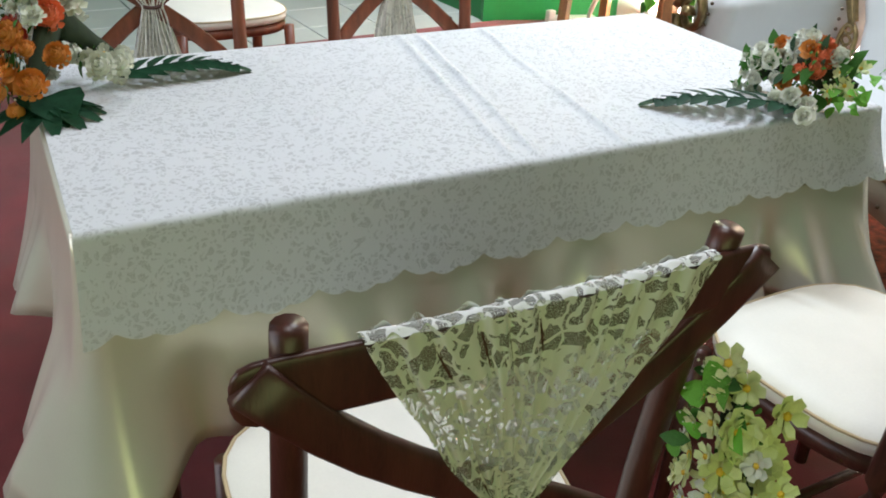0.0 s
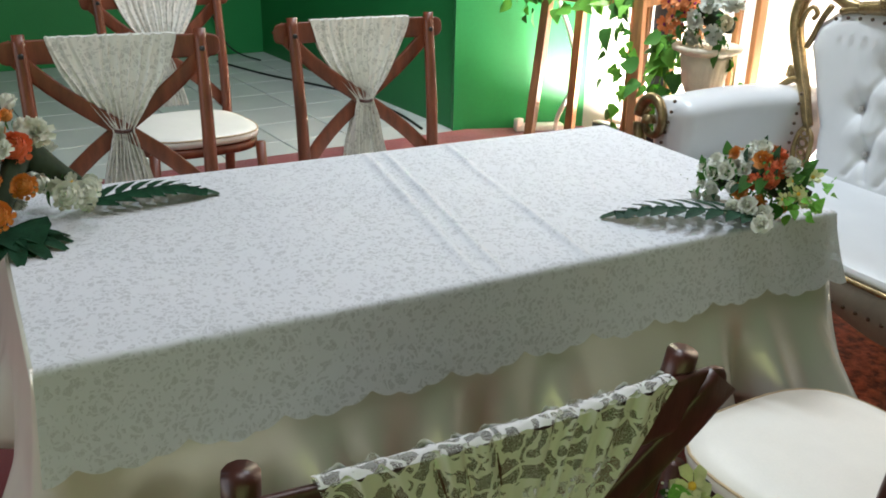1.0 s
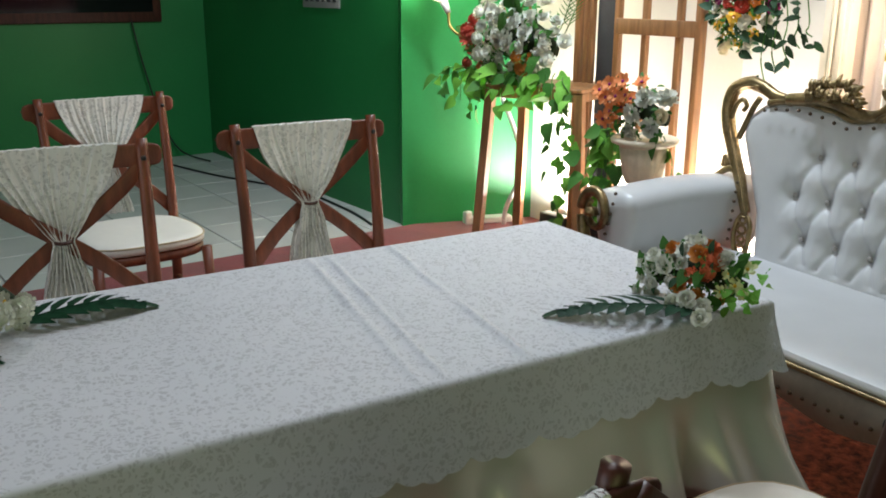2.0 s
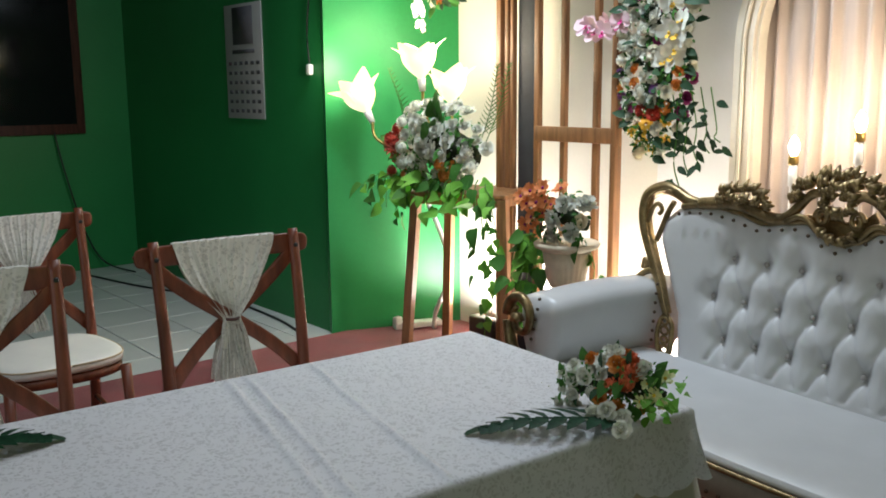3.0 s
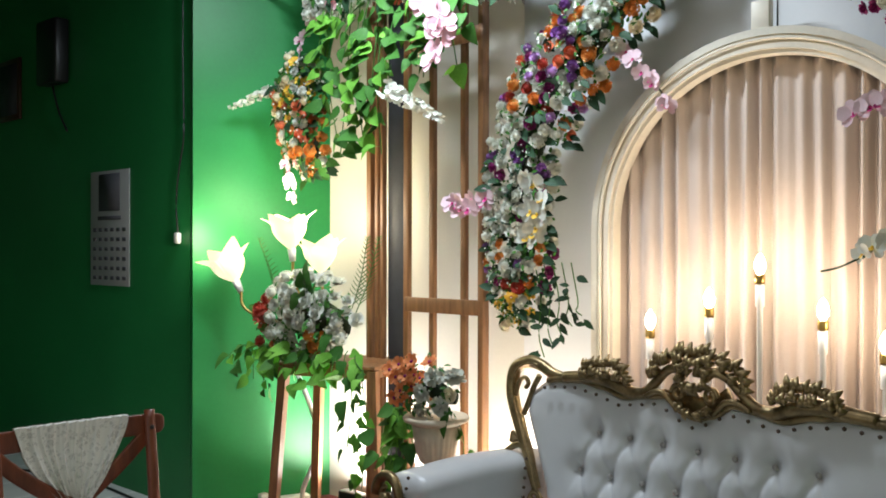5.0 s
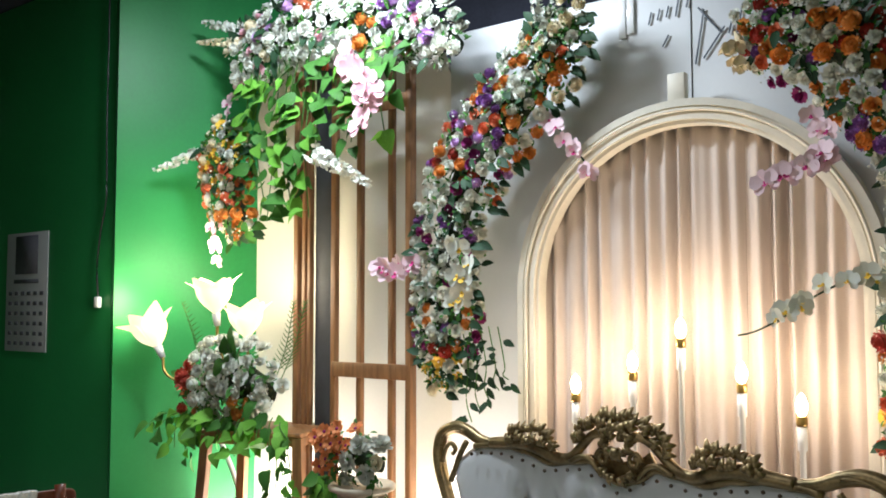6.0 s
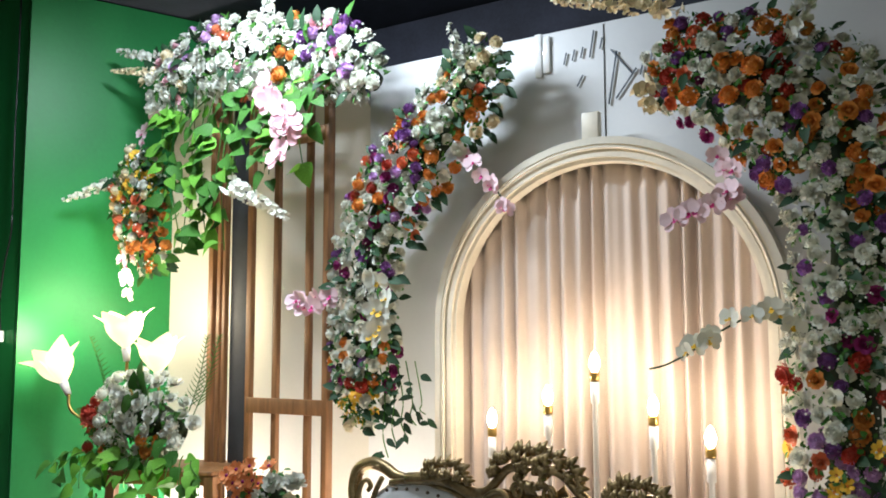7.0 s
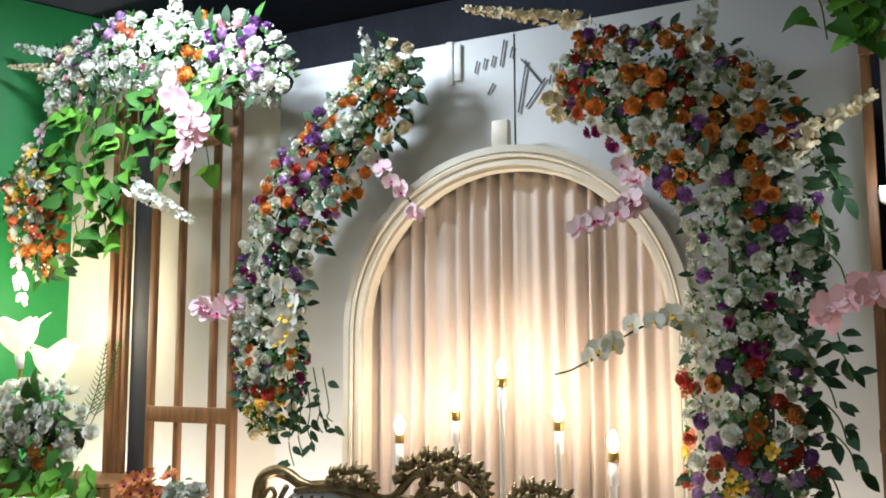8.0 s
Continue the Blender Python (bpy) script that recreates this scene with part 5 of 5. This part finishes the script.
vine(g, [V((-1.54, 2.95, 0.76)) + o, V((-1.50, 2.97, 0.66)) + o, V((-1.50, 2.97, 0.55)) + o], ("ivy",), 0.08, rnd, 0.05, 0.03)

# ---------------------------------------------------------------- table flowers


def frond(parent, pts, length, width, mat, label, step=3):
    """A feathered palm leaf: a rib with pairs of blades."""
    bm = B()
    path = smooth_path(pts, 12)
    tube(bm, path, 0.0025, 5)
    for k in range(2, len(path) - 1, step):
        d = (path[k + 1] - path[k - 1]).normalized()
        t = k / len(path)
        side = d.cross(V((0, 0, 1))).normalized()
        for s in (-1, 1):
            ln = length * (0.55 + 0.75 * math.sin(math.pi * min(1, 0.25 + 0.75 * t))) * (1 - 0.45 * t)
            leaf_shape(bm, ln, width, 0.12, "blade", leafing(path[k], side * s * 0.9 + d * 0.75 + V((0, 0, 0.10)), V((0, 0, 1)) + side * s * 0.3, 1))
    leaf_shape(bm, length * 0.7, width, 0.1, "blade", leafing(path[-1], path[-1] - path[-2], (0, 0, 1), 1))
    part("palm_leaf", bm, mat, parent, label)


g, o, rnd = arrangement("table_flowers", "low bouquet of white and orange blooms with a palm leaf", [(-0.22, 1.36, 0.80), (-0.14, 1.40, 0.83), (-0.05, 1.40, 0.83), (0.0, 1.44, 0.81)],
                        (0.05, 0.075, 0.08, 0.05), ("ww", "wow", "kow", "oe"), 34, 0.025, 41, depth=0.9, leaves=26, leaf_kinds=("green", "ivyd", "dark"), filler=160, base=(-0.10, 1.42, 0.762), leaf_size=0.04)
piece("flower", F["k"][0], g, facing(V((-0.05, 1.38, 0.875)) + o, (0.5, -0.6, 0.8), 1.0, 0.036))
piece("flower", F["o"][0], g, facing(V((-0.10, 1.42, 0.885)) + o, (0.2, -0.6, 0.8), 1.0, 0.027))
for at in ((-0.05, 1.29, 0.80), (-0.02, 1.31, 0.785), (-0.08, 1.28, 0.785), (-0.20, 1.34, 0.83), (-0.17, 1.38, 0.85), (0.01, 1.27, 0.775)):
    piece("flower", F["w"][1], g, facing(V(at) + o, (0.4, -0.8, 0.6), rnd.random() * 6, 0.027))
for k in range(26):
    at = V((rnd.uniform(-0.02, 0.06), rnd.uniform(1.34, 1.48), rnd.uniform(0.775, 0.87)))
    piece("leaf", LEAF["ivy"], g, leafing(at + o, (rnd.uniform(-0.2, 1), rnd.uniform(-1, 1), rnd.uniform(-0.4, 0.8)), (0.5, -0.5, 1), rnd.uniform(0.018, 0.032)))
frond(g, [V((-0.04, 1.32, 0.775)) + o, V((-0.09, 1.22, 0.790)) + o, V((-0.16, 1.12, 0.790)) + o, V((-0.21, 1.05, 0.772)) + o], 0.085, 0.033, C_PALM, "dark feathered palm leaf", 4)
g.matrix_world = pose(-0.03, 1.325, 0.762) @ Matrix.Scale(0.88, 4)

g, o, rnd = arrangement("table_flowers", "bouquet of orange, red and white blooms with broad leaves",
                        [(-0.43, 0.03, 0.82), (-0.50, 0.06, 0.87), (-0.57, 0.09, 0.90), (-0.60, 0.16, 0.84), (-0.58, 0.21, 0.80)], (0.06, 0.085, 0.095, 0.07, 0.04), ("ook", "okrW", "Wwow", "WwW", "wd"),
                        110, 0.025, 42, depth=0.9, leaves=22, leaf_kinds=("green", "dark", "ivyd"), filler=240, base=(-0.52, 0.10, 0.762), leaf_size=0.04)
for at, kind, r in (((-0.40, 0.03, 0.835), "o", 0.031), ((-0.44, 0.08, 0.87), "o", 0.026), ((-0.50, 0.02, 0.89), "r", 0.026), ((-0.52, 0.08, 0.92), "k", 0.034), ((-0.58, 0.12, 0.93), "W", 0.038),
                    ((-0.60, 0.02, 0.95), "o", 0.032), ((-0.45, 0.15, 0.84), "w", 0.030), ((-0.50, 0.19, 0.83), "w", 0.026)):
    piece("flower", F[kind][0], g, facing(V(at) + o, (0.8, -0.3, 0.6), rnd.random() * 6, r))
frond(g, [V((-0.60, 0.18, 0.775)) + o, V((-0.61, 0.27, 0.785)) + o, V((-0.61, 0.36, 0.785)) + o, V((-0.60, 0.42, 0.772)) + o], 0.075, 0.030, C_PALM, "dark feathered palm leaf", 4)
bm = B()
for k in range(11):
    a = radians(-115 + 23 * k)
    leaf_shape(bm, 0.10 + 0.03 * math.cos(a), 0.036, 0.2, "blade", leafing(V((-0.47, 0.05, 0.775)) + o, (0.9 * math.cos(a), math.sin(a), 0.02), (0, 0, 1), 1))
leaf_shape(bm, 0.12, 0.12, 0.15, "heart", leafing(V((-0.50, 0.05, 0.782)) + o, (1, 0.2, -0.05), (0, 0, 1), 1))
g.matrix_world = TABLE @ pose(-0.550, 0.07, 0.762)
part("broad_leaf", bm, C_PALM, g, "split broad green leaf")

# ---------------------------------------------------------------- pale flowers tied to a chair
g, o, rnd = arrangement("chair_flowers", "bunch of pale lime daisies tied to the dark chair's back",
                        [(0.615, 0.425, 0.80), (0.62, 0.425, 0.76), (0.635, 0.425, 0.71), (0.64, 0.43, 0.65), (0.64, 0.435, 0.60)], (0.025, 0.04, 0.06, 0.075, 0.07), ("e", "ee", "ed", "ed"), 70, 0.024, 51,
                        depth=0.7, leaves=20, leaf_kinds=("ivy", "green"), filler=40, base=(0.60, 0.41, 0.72), leaf_size=0.03)
for k in range(30):
    at = V((0.655, rnd.uniform(0.38, 0.48), rnd.uniform(0.58, 0.755)))
    piece("flower", F["e"][0], g, facing(at + o, (1, rnd.uniform(-0.6, 0.3), 0.4), rnd.random() * 6, rnd.uniform(0.022, 0.030)))

# ---------------------------------------------------------------- lettering plates on the board
for x, z, h, lean in ((-0.445, 2.775, 0.055, -14), (-0.405, 2.785, 0.05, -14), (-0.365, 2.79, 0.05, -14), (-0.318, 2.82, 0.12, -10), (-0.275, 2.815, 0.05, -14),
                      (-0.375, 2.665, 0.055, -30), (-0.225, 2.655, 0.23, -10), (-0.185, 2.72, 0.15, 38), (-0.165, 2.62, 0.15, -38), (-0.095, 2.675, 0.06, -14), (-0.055, 2.70, 0.12, -12)):
    bar = part("name_bar", box(B(), (x + 0.20, -0.004, z), (0.007, 0.006, h), 0.002), M_SIGN, board, "slim dark lettering bar")
    bar.data.transform(Matrix.Translation((x + 0.20, 0, z)) @ Matrix.Rotation(radians(-lean), 4, "Y") @ Matrix.Translation((-x - 0.20, 0, -z)))
# mirror letters whose lamp reflection is put into the bars as plain white
for x, h in ((-0.575, 0.20), (-0.535, 0.17)):
    part("glare_bar", box(B(), (x + 0.20, -0.006, 2.81), (0.034, 0.008, h), 0.003), M_GLARE, board, "glossy lettering bar coloured white for lamp glare")
part("panel_joint", box(B(), (-0.265 + 0.20, 0.0035, 2.62), (0.004, 0.004, 0.56)), M_SLATE, board)

# ---------------------------------------------------------------- floodlights that wash the backdrop
# the one at x = 1.00 is added as a mirror, to brighten the right side
for x, y, ty, w, col in ((-2.52, 3.20, 3.46, 40, (1.0, 0.96, 0.90)), (1.00, 3.08, 3.46, 12, (1.0, 0.90, 0.76)), (-1.42, 3.06, 3.46, 20, (1.0, 0.90, 0.76))):
    fl = thing("floodlight", pose(x, y, 0.014), "small black floodlight on the carpet shining up the backdrop", "lamp", "floodlights behind the sofa")
    part("housing", box(B(), (0, 0, 0.09), (0.20, 0.07, 0.14), 0.01), M_BLACK, fl)
    part("bracket", box(B(), (0, 0, 0.012), (0.14, 0.12, 0.012), 0.003), M_BLACK, fl)
    lamp("flood_beam", "AREA", look((x, y + 0.06, 0.17), (x, ty, 0.85)), w, col, 0.18, 0.10)

# ---------------------------------------------------------------- small things
rug = thing("rug", pose(0.1, 2.25, 0.0145), "orange and brown patterned rug under the sofa", "rug")
part("weave", box(B(), (0, 0, 0.005), (2.6, 1.25, 0.010), 0.004), M_RUG, rug)
power = thing("power_strip", pose(-3.06, 3.14, 0.015), "white power strip with cables by the wall", "power strip")
part("body", box(B(), (0, 0, 0.025), (0.07, 0.30, 0.04), 0.008, Matrix.Rotation(-ang, 3, "Z")), M_WHITEPL, power)
part("plug", box(B(), (-0.03, -0.13, 0.06), (0.04, 0.05, 0.05), 0.008), M_WHITEPL, power)
part("cable", tube(B(), smooth_path([(0.10, 0.0, 0.80), (0.22, 0.02, 0.58), (0.29, 0.02, 0.38), (0.14, 0.03, 0.12), (0.10, 0.05, 0.01)], 9), 0.014, 8), M_WHITEPL, power)
pict = thing("wall_picture", pose(-5.86, 2.712, 2.70), "small dark framed picture on the green wall", "picture")
part("frame", box(B(), (0, 0, 0), (0.42, 0.025, 0.46), 0.008), M_WOODD, pict)
part("print", box(B(), (0, -0.014, 0), (0.34, 0.004, 0.38)), M_SLATE, pict)
clock = thing("wall_speaker", pose(-5.02, 2.66, 2.86), "dark wall speaker with a dangling cable", "speaker")
part("case", box(B(), (0, 0, 0), (0.30, 0.10, 0.44), 0.015), M_BLACK, clock)
part("cable", tube(B(), smooth_path([(-0.05, 0.02, -0.2), (0.03, 0.03, -0.4), (0.14, 0.04, -0.55)], 6), 0.008, 6), M_BLACK, clock)
fcable = thing("floor_cable", pose(-4.2, 2.45, 0.0), "black cable lying on the floor tiles", "cable")
part("line", tube(B(), smooth_path([(-1.9, -0.25, 0.008), (-1.2, -0.1, 0.008), (-0.4, 0.16, 0.008), (0.3, 0.17, 0.008), (0.75, 0.1, 0.008)], 8), 0.008, 6), M_BLACK, fcable)
tube_lamp = thing("ceiling_tube", pose(-1.55, 2.35, 3.40), "white fluorescent ceiling fitting", "ceiling lamp")
part("fitting", box(B(), (0, 0, 0.08), (1.0, 0.14, 0.06), 0.01), M_WHITEPL, tube_lamp)

# floor tiles, each with its own edges
tile_mesh = mesh_of("tile", box(B(), (0, 0, 0), (0.392, 0.392, 0.012), 0.003, segments=1), M_TILE, False)
floor = bpy.data.objects["floor"]
for i in range(9):
    for j in range(15):
        piece("tile", tile_mesh, floor, Matrix.Translation((-6.2 + 0.4 * i, -2.9 + 0.4 * j, -0.006)))
